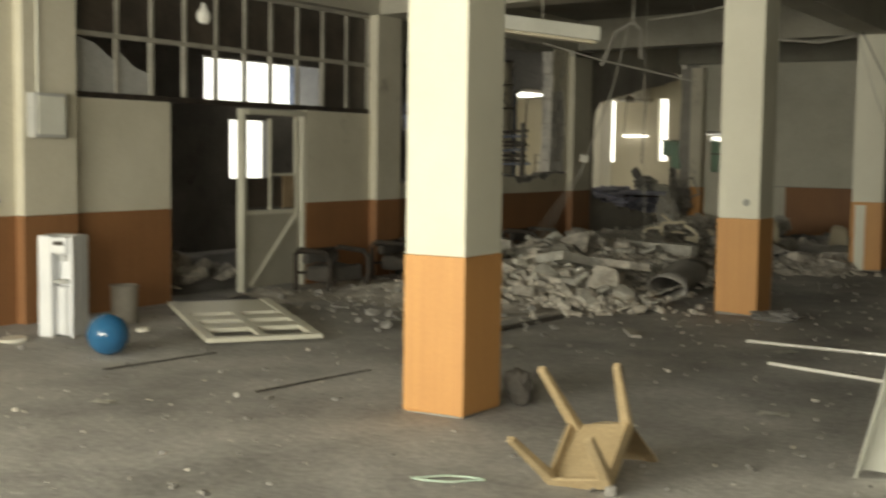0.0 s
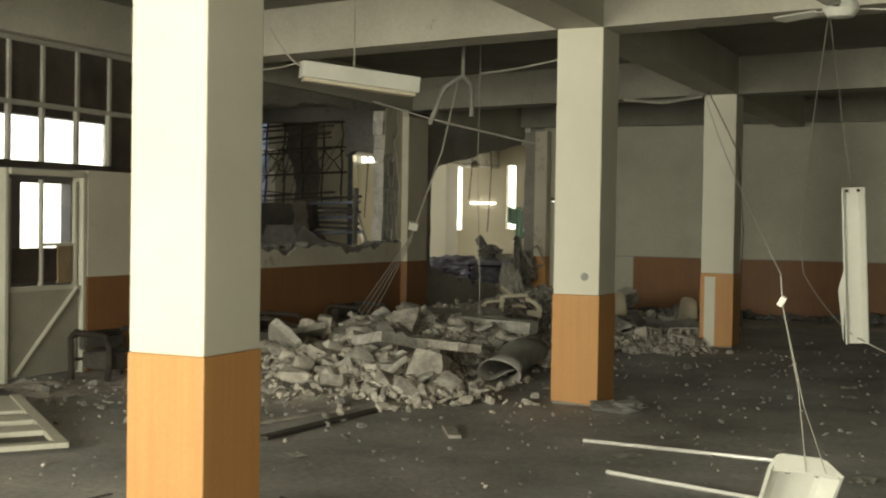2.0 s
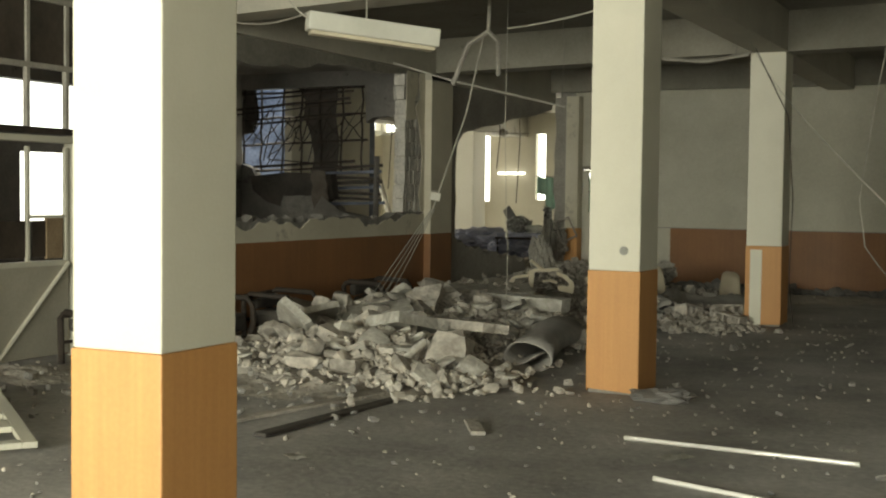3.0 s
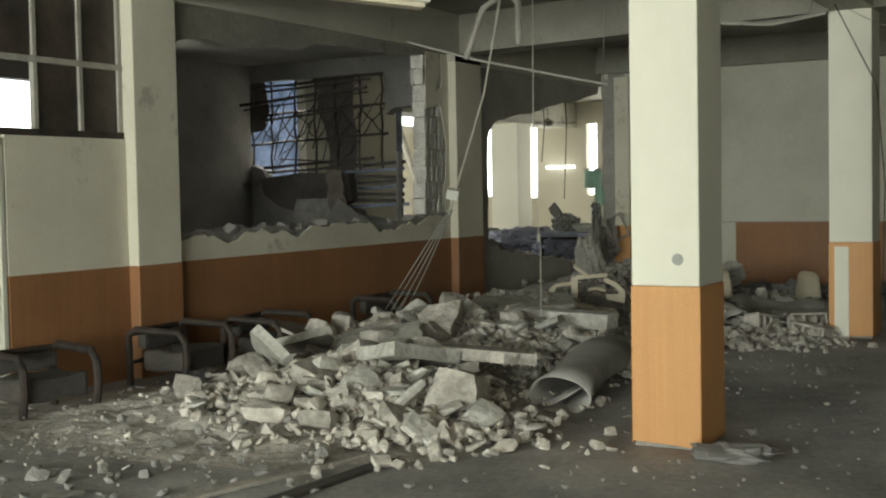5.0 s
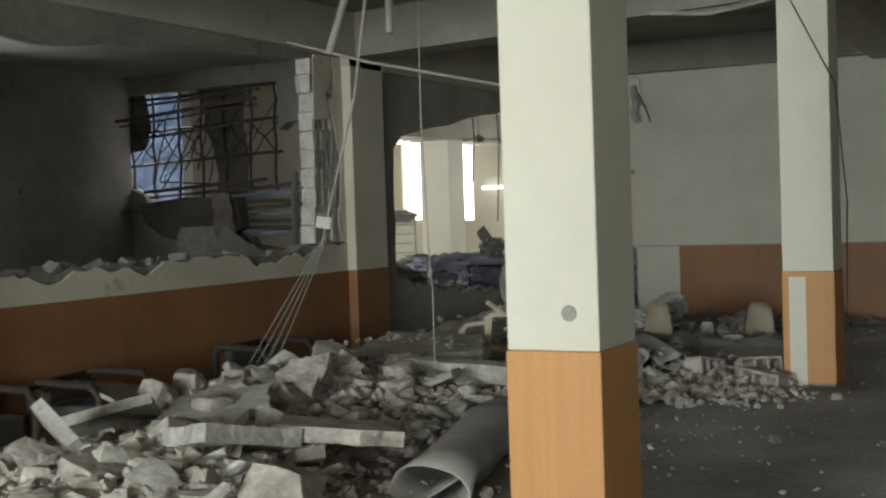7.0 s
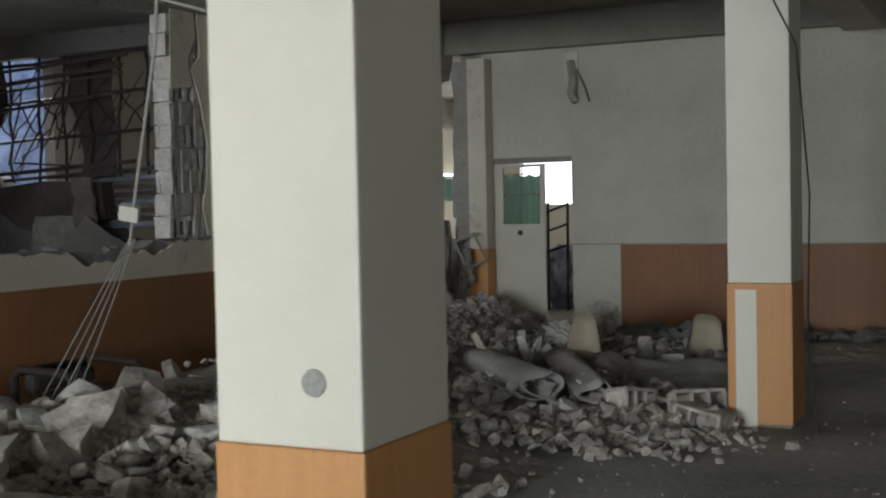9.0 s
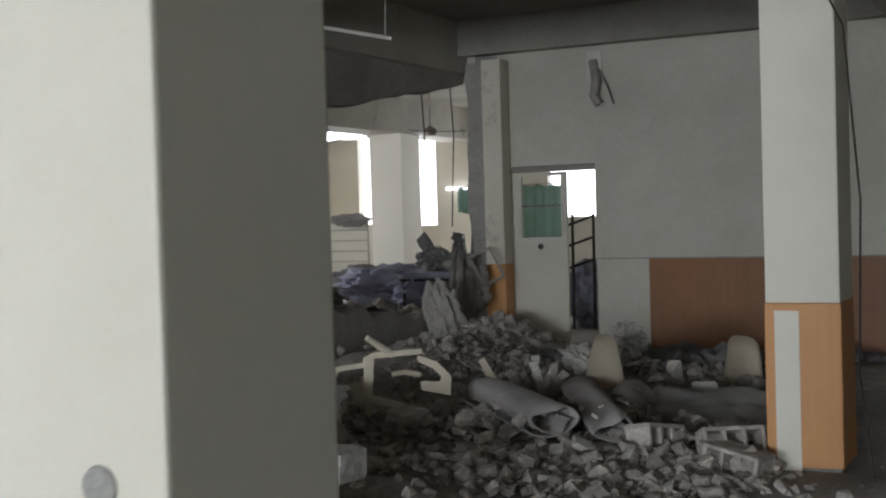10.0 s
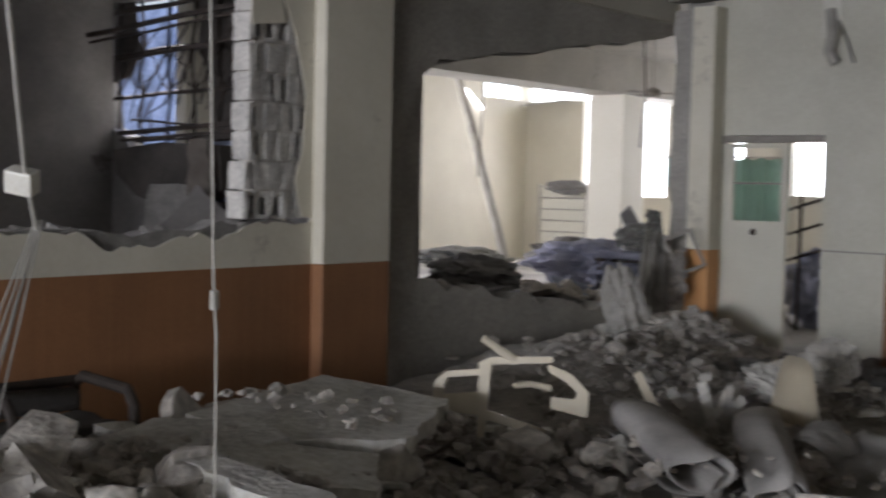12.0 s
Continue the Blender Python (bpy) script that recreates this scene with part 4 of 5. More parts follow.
# ---- dark burnt chair frames by the wall ----
def burnt_frame(x, y, turn, label, w=0.62):
    t = thing("burnt_chair", x, y, 0, label, "chair", "burnt chairs by the wall")
    m = pose(x, y, 0, 0, 0, turn)
    for dx in (-w / 2, w / 2):
        part("side_frame", moved(bars([([(dx, -0.27, 0), (dx, -0.31, 0.22), (dx, -0.30, 0.38), (dx, -0.24, 0.46), (dx, 0.20, 0.48), (dx, 0.28, 0.42), (dx, 0.27, 0)], 0.032)]), m), DARKMETAL, t)
    part("rear_rail", moved(bars([([(-w / 2, 0.26, 0.45), (w / 2, 0.26, 0.45)], 0.03), ([(-w / 2, 0.25, 0.2), (w / 2, 0.25, 0.2)], 0.016)]), m), DARKMETAL, t)
    for name, b, lab in (("seat", (-w / 2 + 0.04, -0.26, 0.12, w / 2 - 0.04, 0.17, 0.30), "charred seat cushion"), ("backrest", (-w / 2 + 0.04, 0.13, 0.301, w / 2 - 0.04, 0.23, 0.44), "charred back cushion")):
        bm = boxes(b, bevel=0.04)
        bmesh.ops.subdivide_edges(bm, edges=bm.edges, cuts=2, use_grid_fill=True)
        for v in bm.verts:
            v.co += Vector((0.0, 0.0, 0.03 * noise.noise(v.co * 6 + Vector((x, y, 0)))))
        part(name, moved(bm, m), BLACKSOOT, t, lab)


burnt_frame(-4.85, 5.2, 80, "charred metal-framed chair near the door")
burnt_frame(-4.95, 6.9, 96, "charred metal-framed chair beside the pilaster", 0.7)
burnt_frame(-4.75, 7.9, 100, "charred metal-framed chair half under rubble", 0.7)
burnt_frame(-4.8, 10.2, 88, "dark bent chair frame against the dado", 0.7)


# ---- lamps and wires ----
def reflector(m, length, w, parent):
    """A folded white reflector with an end cap, length along local z."""
    bm = bmesh.new()
    prof = [(-w / 2 - 0.004, -0.012), (-w / 2 + 0.008, -0.012), (-w / 2 + 0.012, 0.0), (-w * 0.36, 0.042), (-w * 0.30, 0.05), (w * 0.20, 0.05), (w * 0.27, 0.043), (w / 2 - 0.01, -0.004), (w / 2, 0.0), (w * 0.29, 0.052), (w * 0.21, 0.060), (-w * 0.31, 0.060), (-w * 0.38, 0.052), (-w / 2, 0.004)]
    prism(bm, prof, "z", 0, length)
    part("reflector", moved(bm, m), STEEL_W, parent)
    bm = bmesh.new()
    prism(bm, [(-w / 2 + 0.014, -0.004), (-w * 0.37, 0.041), (-w * 0.29, 0.049), (w * 0.20, 0.049), (w * 0.26, 0.042), (w / 2 - 0.014, -0.004)], "z", length - 0.012, length)
    cap = part("end_cap", moved(bm, m), STEEL_W, parent)
    for dx in (-0.05, 0.04):
        part("tube_holder", moved(bars([([(dx, 0.022, length - 0.013), (dx, 0.022, length - 0.035)], 0.013)]), m), DARKMETAL, cap, "dark tube socket")


A, B = Vector((2.47, 0.0, 0.0)), Vector((2.80, -0.74, 0.885))
z_ = (B - A).normalized()
x_ = Vector((0.97, 0.22, 0.0))
x_ = (x_ - z_ * x_.dot(z_)).normalized()
t = thing("fallen_lamp_reflector", *A, "white enamel strip-lamp reflector dangling by a cable onto the floor", "strip lamp")
reflector(basis(x_, z_.cross(x_), z_, A), (B - A).length, 0.23, t)
part("cable", bars([([B, (2.78, -0.80, 1.15), (2.74, -0.88, 1.41)] + sag((2.73, -0.86, 1.5), (-0.35, 11.3, 3.5), 0.10), 0.0021)], 6), DULLCORD, t)
part("cable", bars([([B + Vector((0.06, 0, 0)), (2.80, -0.82, 1.1), (2.74, -0.88, 1.41)], 0.0018)], 6), DULLCORD, t)
part("connector", moved(boxes((-0.009, -0.008, -0.016, 0.009, 0.008, 0.016), bevel=0.003), pose(2.74, -0.89, 1.42, 20, 30, 10)), PLASTIC_W, t, "white plastic connector")
# hanging reflector further in
t = thing("hanging_lamp_reflector", 2.19, 5.8, 0.7, "white strip-lamp reflector hanging upright from its cables", "strip lamp")
reflector(pose(2.24, 5.8, 0.70, 2, -3, 14), 1.27, 0.18, t)
part("bent_flap", moved(prism(bmesh.new(), [(-0.09, 0.0), (-0.14, 0.42), (-0.12, 0.50), (-0.085, 0.62)], "y", -0.012, 0.0), pose(2.22, 5.78, 0.72, 0, 0, 14)), STEEL_W, t, "bent lower flap")
part("cable", bars([(sag((2.17, 5.8, 1.95), (2.05, 5.0, 3.42), 0.05), 0.0025)], 6), DULLCORD, t)
part("cable", bars([(sag((2.24, 5.8, 0.75), (4.2, 7.4, 0.02), 0.12), 0.006)], 6), CABLE, t)
part("cable", bars([(sag((2.20, 5.75, 0.78), (1.37, 8.7, 1.15), 0.05) + [Vector((1.3, 8.75, 1.6)), Vector((1.6, 7.4, 2.5)), Vector((2.1, 4.9, 3.42))], 0.005)], 6), CABLE, t)
# cable down the third column
tagged(part("loose_cable", bars([([(-0.3, 11.4, 3.42), (0.05, 11.75, 2.6), (0.12, 11.8, 1.6), (0.10, 11.78, 0.6), (0.2, 11.6, 0.02)], 0.007)], 6), DARKMETAL), "loose dark cable hanging beside the column", "cable")


def strip_lamp(label, a, b, rod_z):
    a, b = Vector(a), Vector(b)
    t = thing("ceiling_strip_lamp", *a, label, "strip lamp")
    z = (b - a).normalized()
    x = z.cross(Vector((0, 0, 1))).normalized()
    m = basis(z, -x, z.cross(-x).normalized(), a)
    part("case", moved(boxes((0, -0.09, -0.05, (b - a).length, 0.09, 0.10), bevel=0.012), m), STEEL_W, t)
    part("lower_cover", moved(boxes((0.03, -0.07, -0.085, (b - a).length - 0.03, 0.07, -0.051), bevel=0.010), m), PLASTIC_C, t)
    c = a.lerp(b, 0.45)
    part("rod", bars([([c, (c.x, c.y, rod_z)], 0.008)], 6), IRON, t)
    part("cable", bars([(sag(a + Vector((0, 0, 0.05)), (a.x - 0.5, a.y + 0.2, 3.5), 0.05), 0.008)], 6), CABLE, t)


strip_lamp("long white strip lamp hanging askew under the beam", (-2.62, 5.08, 3.0), (-1.80, 5.85, 2.90), 3.9)


def ceiling_fan(x, y, z, top, label, paint=STEEL_W):
    t = thing("ceiling_fan", x, y, z, label, "ceiling fan", "ceiling fans")
    m = pose(x, y, z)
    part("rod", bars([([(x, y, z + 0.05), (x, y, top)], 0.012)]), IRON, t)
    part("motor", moved(lathe([(0.02, -0.07), (0.09, -0.06), (0.13, -0.01), (0.12, 0.04), (0.05, 0.08), (0.02, 0.10)], 24), m), paint, t)
    for k in range(3):
        mm = m @ pose(0, 0, 0, 0, 0, 25 + 120 * k)
        bm = bmesh.new()
        prism(bm, [(0.20, -0.05), (0.60, -0.075), (0.63, 0.0), (0.60, 0.06), (0.20, 0.05)], "z", -0.004, 0.004)
        blade = part("blade", moved(moved(bm, pose(0, 0, 0, 9, 0, 0)), mm), paint, t)
        part("blade_arm", moved(boxes((0.10, -0.018, -0.006, 0.24, 0.018, 0.006)), mm), IRON, blade)


ceiling_fan(2.2, 4.6, 3.22, 3.9, "dusty grey ceiling fan with drooping blades")
ceiling_fan(-8.75, 23.3, 3.05, 3.86, "dark ceiling fan in the pale room", DARKFRAME)

# wires and conduits over the rubble
t = thing("hanging_conduit", -2.46, 8.39, 3.3, "pale conduits and wires pulled down from the ceiling", "conduit")
part("conduit", bars([([(-2.30, 8.30, 2.85), (-2.33, 8.35, 3.22), (-2.46, 8.39, 3.33), (-2.72, 8.46, 3.22), (-2.95, 8.55, 2.80)], 0.028)], 8), PALEDUST, t)
part("conduit", bars([([(-2.46, 8.39, 3.34), (-2.5, 8.5, 3.9)], 0.02)], 8), CABLE, t)
part("rope", bars([([(-2.55, 8.45, 3.28), (-2.9, 8.8, 2.5), (-3.45, 9.24, 1.62), (-3.62, 9.4, 1.38)], 0.010)], 6), CABLE, t)
part("junction_box", moved(boxes((-0.06, -0.04, -0.05, 0.06, 0.04, 0.05), bevel=0.01), pose(-3.5, 9.26, 1.58, 20, 10, 30)), PLASTIC_W, t)
for k in range(5):
    d = (k - 2) * 0.055
    part("strand", bars([(sag((-3.6 + d * 0.2, 9.4, 1.42), (-4.55 + d, 9.55 + d * 0.6, 0.10), 0.03 * (k % 3)), 0.005)], 5), DULLCORD, t)
t = thing("hanging_wire", -2.85, 9.75, 0.3, "knotted pale wire hanging from the ceiling into the rubble", "wire")
part("strand", bars([([(-2.76, 9.60, 3.9), (-2.78, 9.61, 2.4), (-2.75, 9.62, 1.20), (-2.73, 9.62, 1.0), (-2.74, 9.63, 0.25)], 0.0055)], 6), CABLE, t)
part("knot", moved(boxes((-0.014, -0.014, -0.04, 0.014, 0.014, 0.04), bevel=0.006), pose(-2.745, 9.62, 1.14, 10, 12, 0)), CABLE, t)
tagged(part("loose_pipe", bars([([(-5.3, 11.5, 3.41), (-4.36, 11.5, 3.13), (-2.75, 11.5, 2.75)], 0.014)], 8), CABLE), "thin pale pipe sagging below the ceiling", "pipe")
tagged(part("loose_cable", bars([([(-2.8, 11.5, 2.77), (-2.78, 11.5, 3.4), (-2.8, 11.5, 3.92)], 0.006)], 6), DULLCORD), "thin wire holding the sagging pipe", "cable")
tagged(part("loose_cable", bars([(sag((-5.2, 7.3, 3.5), (-2.6, 5.1, 3.1), 0.1), 0.008)], 6), CABLE), "loose cable under the beam", "cable")
tagged(part("loose_cable", bars([(sag((-2.2, 8.3, 3.34), (-0.40, 7.4, 3.46), 0.04) + [Vector((-0.40, 7.4, 3.41))], 0.010)], 6), CABLE), "loose pale cable under the ceiling", "cable")
t = thing("hanging_conduit", -0.9, 11.6, 3.3, "torn pale conduits hanging below the beam by the column", "conduit")
part("conduit", bars([([(-1.55, 11.82, 3.36), (-1.0, 11.78, 3.30), (-0.45, 11.74, 3.37)], 0.022)], 8), CABLE, t)
part("conduit", bars([([(-1.35, 11.80, 3.33), (-0.8, 11.74, 3.33), (-0.40, 11.70, 3.39)], 0.014)], 8), DULLCORD, t)
part("strand", bars([([(-0.62, 11.76, 3.36), (-0.56, 11.70, 3.56), (-0.48, 11.66, 3.62), (-0.42, 11.64, 3.48)], 0.009)], 6), DULLCORD, t)
t = thing("wall_bracket", -3.65, YF, 2.9, "torn lamp bracket hanging high on the far wall", "bracket")
part("plate", boxes((-3.78, YF - 0.03, 3.05, -3.60, YF - 0.004, 3.42), bevel=0.006), PLASTIC_W, t)
part("arm", bars([([(-3.70, YF - 0.03, 3.3), (-3.64, YF - 0.10, 3.08), (-3.68, YF - 0.09, 2.90), (-3.62, YF - 0.07, 2.80)], 0.055)]), PALEDUST, t)
part("flex", bars([([(-3.62, YF - 0.03, 3.2), (-3.52, YF - 0.06, 3.0), (-3.46, YF - 0.04, 2.8)], 0.012)]), DULLCORD, t)

# lamp tubes and small litter on the near floor
for a, b in (((0.47, 4.15, 0.016), (1.97, 4.06, 0.016)), ((0.98, 3.10, 0.016), (2.18, 2.73, 0.016))):
    t = thing("fluorescent_tube", *a, "white fluorescent tube lying on the floor", "lamp tube", "fallen lamp tubes")
    a, b = Vector(a), Vector(b)
    part("glass", bars([([a.lerp(b, 0.02), a.lerp(b, 0.98)], 0.014)], 10), BULB, t)
    part("cap", bars([([a, a.lerp(b, 0.02)], 0.015)], 10), STEEL_W, t)
    part("cap", bars([([a.lerp(b, 0.98), b], 0.015)], 10), STEEL_W, t)
tagged(part("wire_loop", bars([([(0.66 + 0.15 * math.cos(a) + 0.02 * math.sin(3 * a), -1.26 + 0.055 * math.sin(a) + 0.075 * math.cos(a), 0.012) for a in (i * math.pi / 12 for i in range(25))], 0.006)], 6), GREENCORD), "pale green loop of cord on the floor", "cord")
tagged(part("wooden_board", moved(boxes((-0.35, -0.06, 0, 0.35, 0.06, 0.018), bevel=0.004), pose(3.05, 0.35, 0.002, 0, 0, -32)), WOOD), "tan wooden board lying on the floor", "board")
for x, y, rz, ln, lab in ((-1.60, 3.95, 88, 1.9, "splintered dark plank at the edge of the rubble"), (-1.95, 4.15, 80, 1.7, "pale dusty plank at the edge of the rubble"), (-2.95, 0.45, 84, 1.1, "thin dark strip on the floor"), (-1.5, 0.5, 84, 1.2, "thin dark strip on the floor"), (-0.55, 4.0, 120, 0.5, "short broken lath on the floor")):
    wd = 0.016 if "thin" in lab else 0.05
    tagged(part("plank", moved(boxes((-ln / 2, -wd, 0, ln / 2, wd, wd / 2), bevel=0.004), pose(x, y, 0.003, 0, 0.5, rz)), BLACKSOOT if "dark" in lab else DUST), lab, "plank")
bm = bmesh.new()
bmesh.ops.create_icosphere(bm, subdivisions=3, radius=0.09)
for v in bm.verts:
    v.co = Vector((v.co.x * 1.1, v.co.y * 0.9, v.co.z * 1.3)) * (1 + 0.4 * noise.noise(v.co * 16) + 0.3 * noise.noise(v.co * 40))
tagged(part("rag", moved(bm, pose(0.07, 0.62, 0.115)), BLACKSOOT), "dark brown crumpled bundle at the foot of the column", "rag")
bm = bmesh.new()
bmesh.ops.create_icosphere(bm, subdivisions=3, radius=0.14)
for v in bm.verts:
    v.co = Vector((v.co.x * 1.8, v.co.y, v.co.z * 0.42)) * (1 + 0.55 * noise.noise(v.co * 13) + 0.3 * noise.noise(v.co * 34))
tagged(part("rag", moved(bm, pose(0.28, 5.75, 0.045)), SOOT), "dusty crumpled rag beside the column", "rag")
for x, y, s in ((-4.65, 0.45, 0.12), (-4.45, -0.2, 0.10), (-4.2, 1.5, 0.06)):
    tagged(part("plastic_dish", moved(lathe([(0.001, 0), (s, 0), (s * 1.05, 0.015), (s * 0.9, 0.03), (0.001, 0.035)], 24), pose(x, y, 0.002, 4, 0, 0)), PLASTIC_W), "white plastic dish on the floor", "dish")

# ---- rubble ----
MOUNDS = [(-2.9, 6.6, 1.1, 1.3, 0.26), (-2.2, 5.9, 0.9, 0.8, 0.15), (-3.4, 8.6, 1.1, 1.2, 0.26), (-2.6, 9.8, 1.1, 1.0, 0.20), (-4.2, 9.6, 0.8, 1.6, 0.22), (-3.7, 11.2, 0.9, 0.8, 0.16),
          (-3.6, 13.2, 1.3, 1.0, 0.04), (-2.3, 12.6, 1.0, 0.8, 0.06), (-1.2, 12.3, 0.7, 0.6, 0.08), (-2.6, 15.2, 1.3, 1.1, 0.14), (-4.6, 15.3, 0.9, 1.1, 0.30), (-4.6, 16.9, 0.7, 0.6, 0.35), (-1.2, 16.0, 1.2, 0.9, 0.10), (1.2, 16.6, 1.6, 0.8, 0.06),
          (-6.6, 15.2, 0.9, 1.5, 0.50), (-6.6, 18.0, 1.3, 1.4, 0.32), (-9.0, 19.0, 2.2, 2.0, 0.22), (-8.0, 22.5, 2.0, 2.0, 0.16), (-7.2, 8.0, 1.2, 3.0, 0.3), (-7.3, 12.3, 1.2, 1.5, 0.5), (-6.6, 4.2, 0.6, 0.9, 0.14), (-4.9, 4.1, 0.4, 0.4, 0.12), (-4.2, 5.6, 1.0, 1.0, 0.07), (-3.2, 4.9, 1.2, 0.6, 0.06)]


def mound(x, y):
    h = 0.0
    for cx, cy, sx, sy, a in MOUNDS:
        h += a * math.exp(-((x - cx) / sx) ** 2 - ((y - cy) / sy) ** 2)
    return h


def heap_mesh(x0, x1, y0, y1, step, lift=-0.035):
    bm = bmesh.new()
    nx, ny = int((x1 - x0) / step), int((y1 - y0) / step)
    g = []
    for i in range(nx + 1):
        row = []
        for j in range(ny + 1):
            x, y = x0 + i * step, y0 + j * step
            h = mound(x, y)
            k = min(1, h * 6)
            p = Vector((x, y, 0))
            z = h + k * (0.07 * noise.noise(p * 3.1) + 0.05 * noise.noise(p * 7.3) + 0.03 * noise.noise(p * 15)) + lift
            row.append(bm.verts.new((x, y, z)))
        g.append(row)
    for a, b in zip(g, g[1:]):
        for j in range(ny):
            q = (a[j], b[j], b[j + 1], a[j + 1])
            if max(v.co.z for v in q) > -0.02:
                bm.faces.new(q)
    bmesh.ops.delete(bm, geom=[v for v in bm.verts if not v.link_faces], context="VERTS")
    return bm


def hull_points(r, flat=1.0):
    """Corner points of a broken blocky lump about 1 across."""
    pts = []
    for sx in (-1, 1):
        for sy in (-1, 1):
            for sz in (-1, 1):
                if r.random() < 0.14:
                    continue
                pts.append(Vector((sx * 0.45, sy * 0.34, sz * 0.30 * flat)) + Vector((r.gauss(0, 0.09), r.gauss(0, 0.08), r.gauss(0, 0.06) * flat)))
    for k in range(4):
        d = Vector((r.gauss(0, 1), r.gauss(0, 1), r.gauss(0, 1))).normalized()
        pts.append(Vector((d.x * 0.52, d.y * 0.42, d.z * 0.38 * flat)))
    return pts


def lump_mesh(name, r, material, flat=1.0):
    bm = bmesh.new()
    vs = [bm.verts.new(p) for p in hull_points(r, flat)]
    res = bmesh.ops.convex_hull(bm, input=vs)
    bmesh.ops.delete(bm, geom=[v for v in bm.verts if not v.link_faces], context="VERTS")
    bmesh.ops.subdivide_edges(bm, edges=bm.edges, cuts=1, use_grid_fill=True)
    # worn corners: pulled part of the way to a rounded form, then pitted
    for v in bm.verts:
        q = Vector((v.co.x / 0.50, v.co.y / 0.40, v.co.z / (0.35 * flat))).length
        v.co *= (1 + 0.38 * (1 / max(q, 0.4) - 1)) * (1 + r.uniform(-0.07, 0.05))
    me = bpy.data.meshes.new(name)
    bmesh.ops.recalc_face_normals(bm, faces=bm.faces)
    for f in bm.faces:
        f.smooth = True
    bm.to_mesh(me)
    bm.free()
    me.set_sharp_from_angle(angle=radians(34))
    me.materials.append(material)
    return me


RR = random.Random(21)
LUMPS = [lump_mesh("chunk", RR, RUBBLE, RR.choice((0.6, 0.9, 1.2))) for k in range(20)]
PLATES = [lump_mesh("plaster_piece", RR, PLASTER, RR.choice((0.3, 0.45))) for k in range(10)]
LUMP_DATA = [([tuple(v.co) for v in me.vertices], [tuple(p.vertices) for p in me.polygons]) for me in LUMPS + PLATES]


def chunks(parent, n, areas, sizes, r, pale=0.22):
    """Lumps as parts of a heap, over ellipses (x, y, sx, sy, weight)."""
    ws = [a[4] for a in areas]
    for k in range(n):
        cx, cy, sx, sy, w = r.choices(areas, ws)[0]
        gx, gy = max(-1.7, min(1.7, r.gauss(0, 1))), max(-1.7, min(1.7, r.gauss(0, 1)))
        x, y = cx + gx * sx * 0.62, cy + gy * sy * 0.62
        s = (sizes[0] + (sizes[1] - sizes[0]) * r.random() ** 2.4) * (1.0 if r.random() < 0.85 else 1.5)
        plate = r.random() < pale
        me = r.choice(PLATES if plate else LUMPS)
        ob = new("plaster_piece" if plate else "chunk", me)
        ob.parent = parent
        ob.matrix_parent_inverse = parent.matrix_basis.inverted()
        ob.matrix_basis = pose(x, y, max(0.16 * s, mound(x, y) + s * 0.22), r.uniform(-35, 35), r.uniform(-35, 35), r.uniform(0, 360))
        ob.scale = (s, s * r.uniform(0.75, 1.1), s)


def gravel(name, n, areas, sizes, r, material, parent=None, label="", category="", lift=0.0):
    """Small broken bits, joined."""
    vs, fs = [], []
    ws = [a[4] for a in areas]
    for k in range(n):
        cx, cy, sx, sy, w = r.choices(areas, ws)[0]
        x, y = (r.gauss(cx, sx * 0.55), r.gauss(cy, sy * 0.55)) if w >= 0.5 else (r.uniform(cx - sx, cx + sx), r.uniform(cy - sy, cy + sy))
        if not (-5.35 < x < 6.9) and name == "floor_debris":
            continue
        s = r.uniform(*sizes) * (1 if r.random() < 0.85 else 1.8)
        m = pose(x, y, mound(x, y) + lift + s * 0.20, r.uniform(-40, 40), r.uniform(-40, 40), r.uniform(0, 360))
        pv, pf = r.choice(LUMP_DATA)
        o = len(vs)
        vs += [tuple(m @ (Vector(p) * s)) for p in pv]
        fs += [tuple(i + o for i in f) for f in pf]
    me = bpy.data.meshes.new(name)
    me.from_pydata(vs, [], fs)
    me.materials.append(material)
    ob = new(name, me)
    if parent is not None:
        ob.parent = parent
        ob.matrix_parent_inverse = parent.matrix_basis.inverted()
    return tagged(ob, label, category, kind="stuff")


PILE1 = [(-2.7, 6.3, 1.0, 1.1, 2.0), (-1.9, 5.6, 0.8, 0.7, 1.2), (-3.3, 7.8, 1.1, 1.1, 1.5), (-2.4, 8.9, 1.1, 0.9, 1.2), (-4.0, 9.6, 0.9, 1.5, 1.0), (-3.6, 11.0, 0.9, 0.7, 0.5)]
PILE2 = [(-1.6, 11.2, 1.0, 0.6, 1.6), (-0.9, 11.5, 0.5, 0.5, 1.0), (-3.4, 12.3, 1.1, 0.5, 0.5), (-2.2, 13.0, 1.0, 0.8, 1.0), (-3.5, 14.9, 1.0, 0.9, 0.9), (-4.6, 16.6, 0.6, 0.9, 1.0), (-2.2, 15.2, 1.2, 0.7, 0.5)]
ROOMS = [(-6.6, 15.2, 0.8, 1.2, 1.5), (-6.7, 17.8, 1.2, 1.4, 1.2), (-9.0, 19.5, 2.2, 2.0, 1.0), (-7.0, 22.0, 2.0, 2.0, 0.6), (-6.5, 4.2, 0.5, 0.8, 0.6), (-7.2, 11.5, 1.0, 2.0, 0.8)]

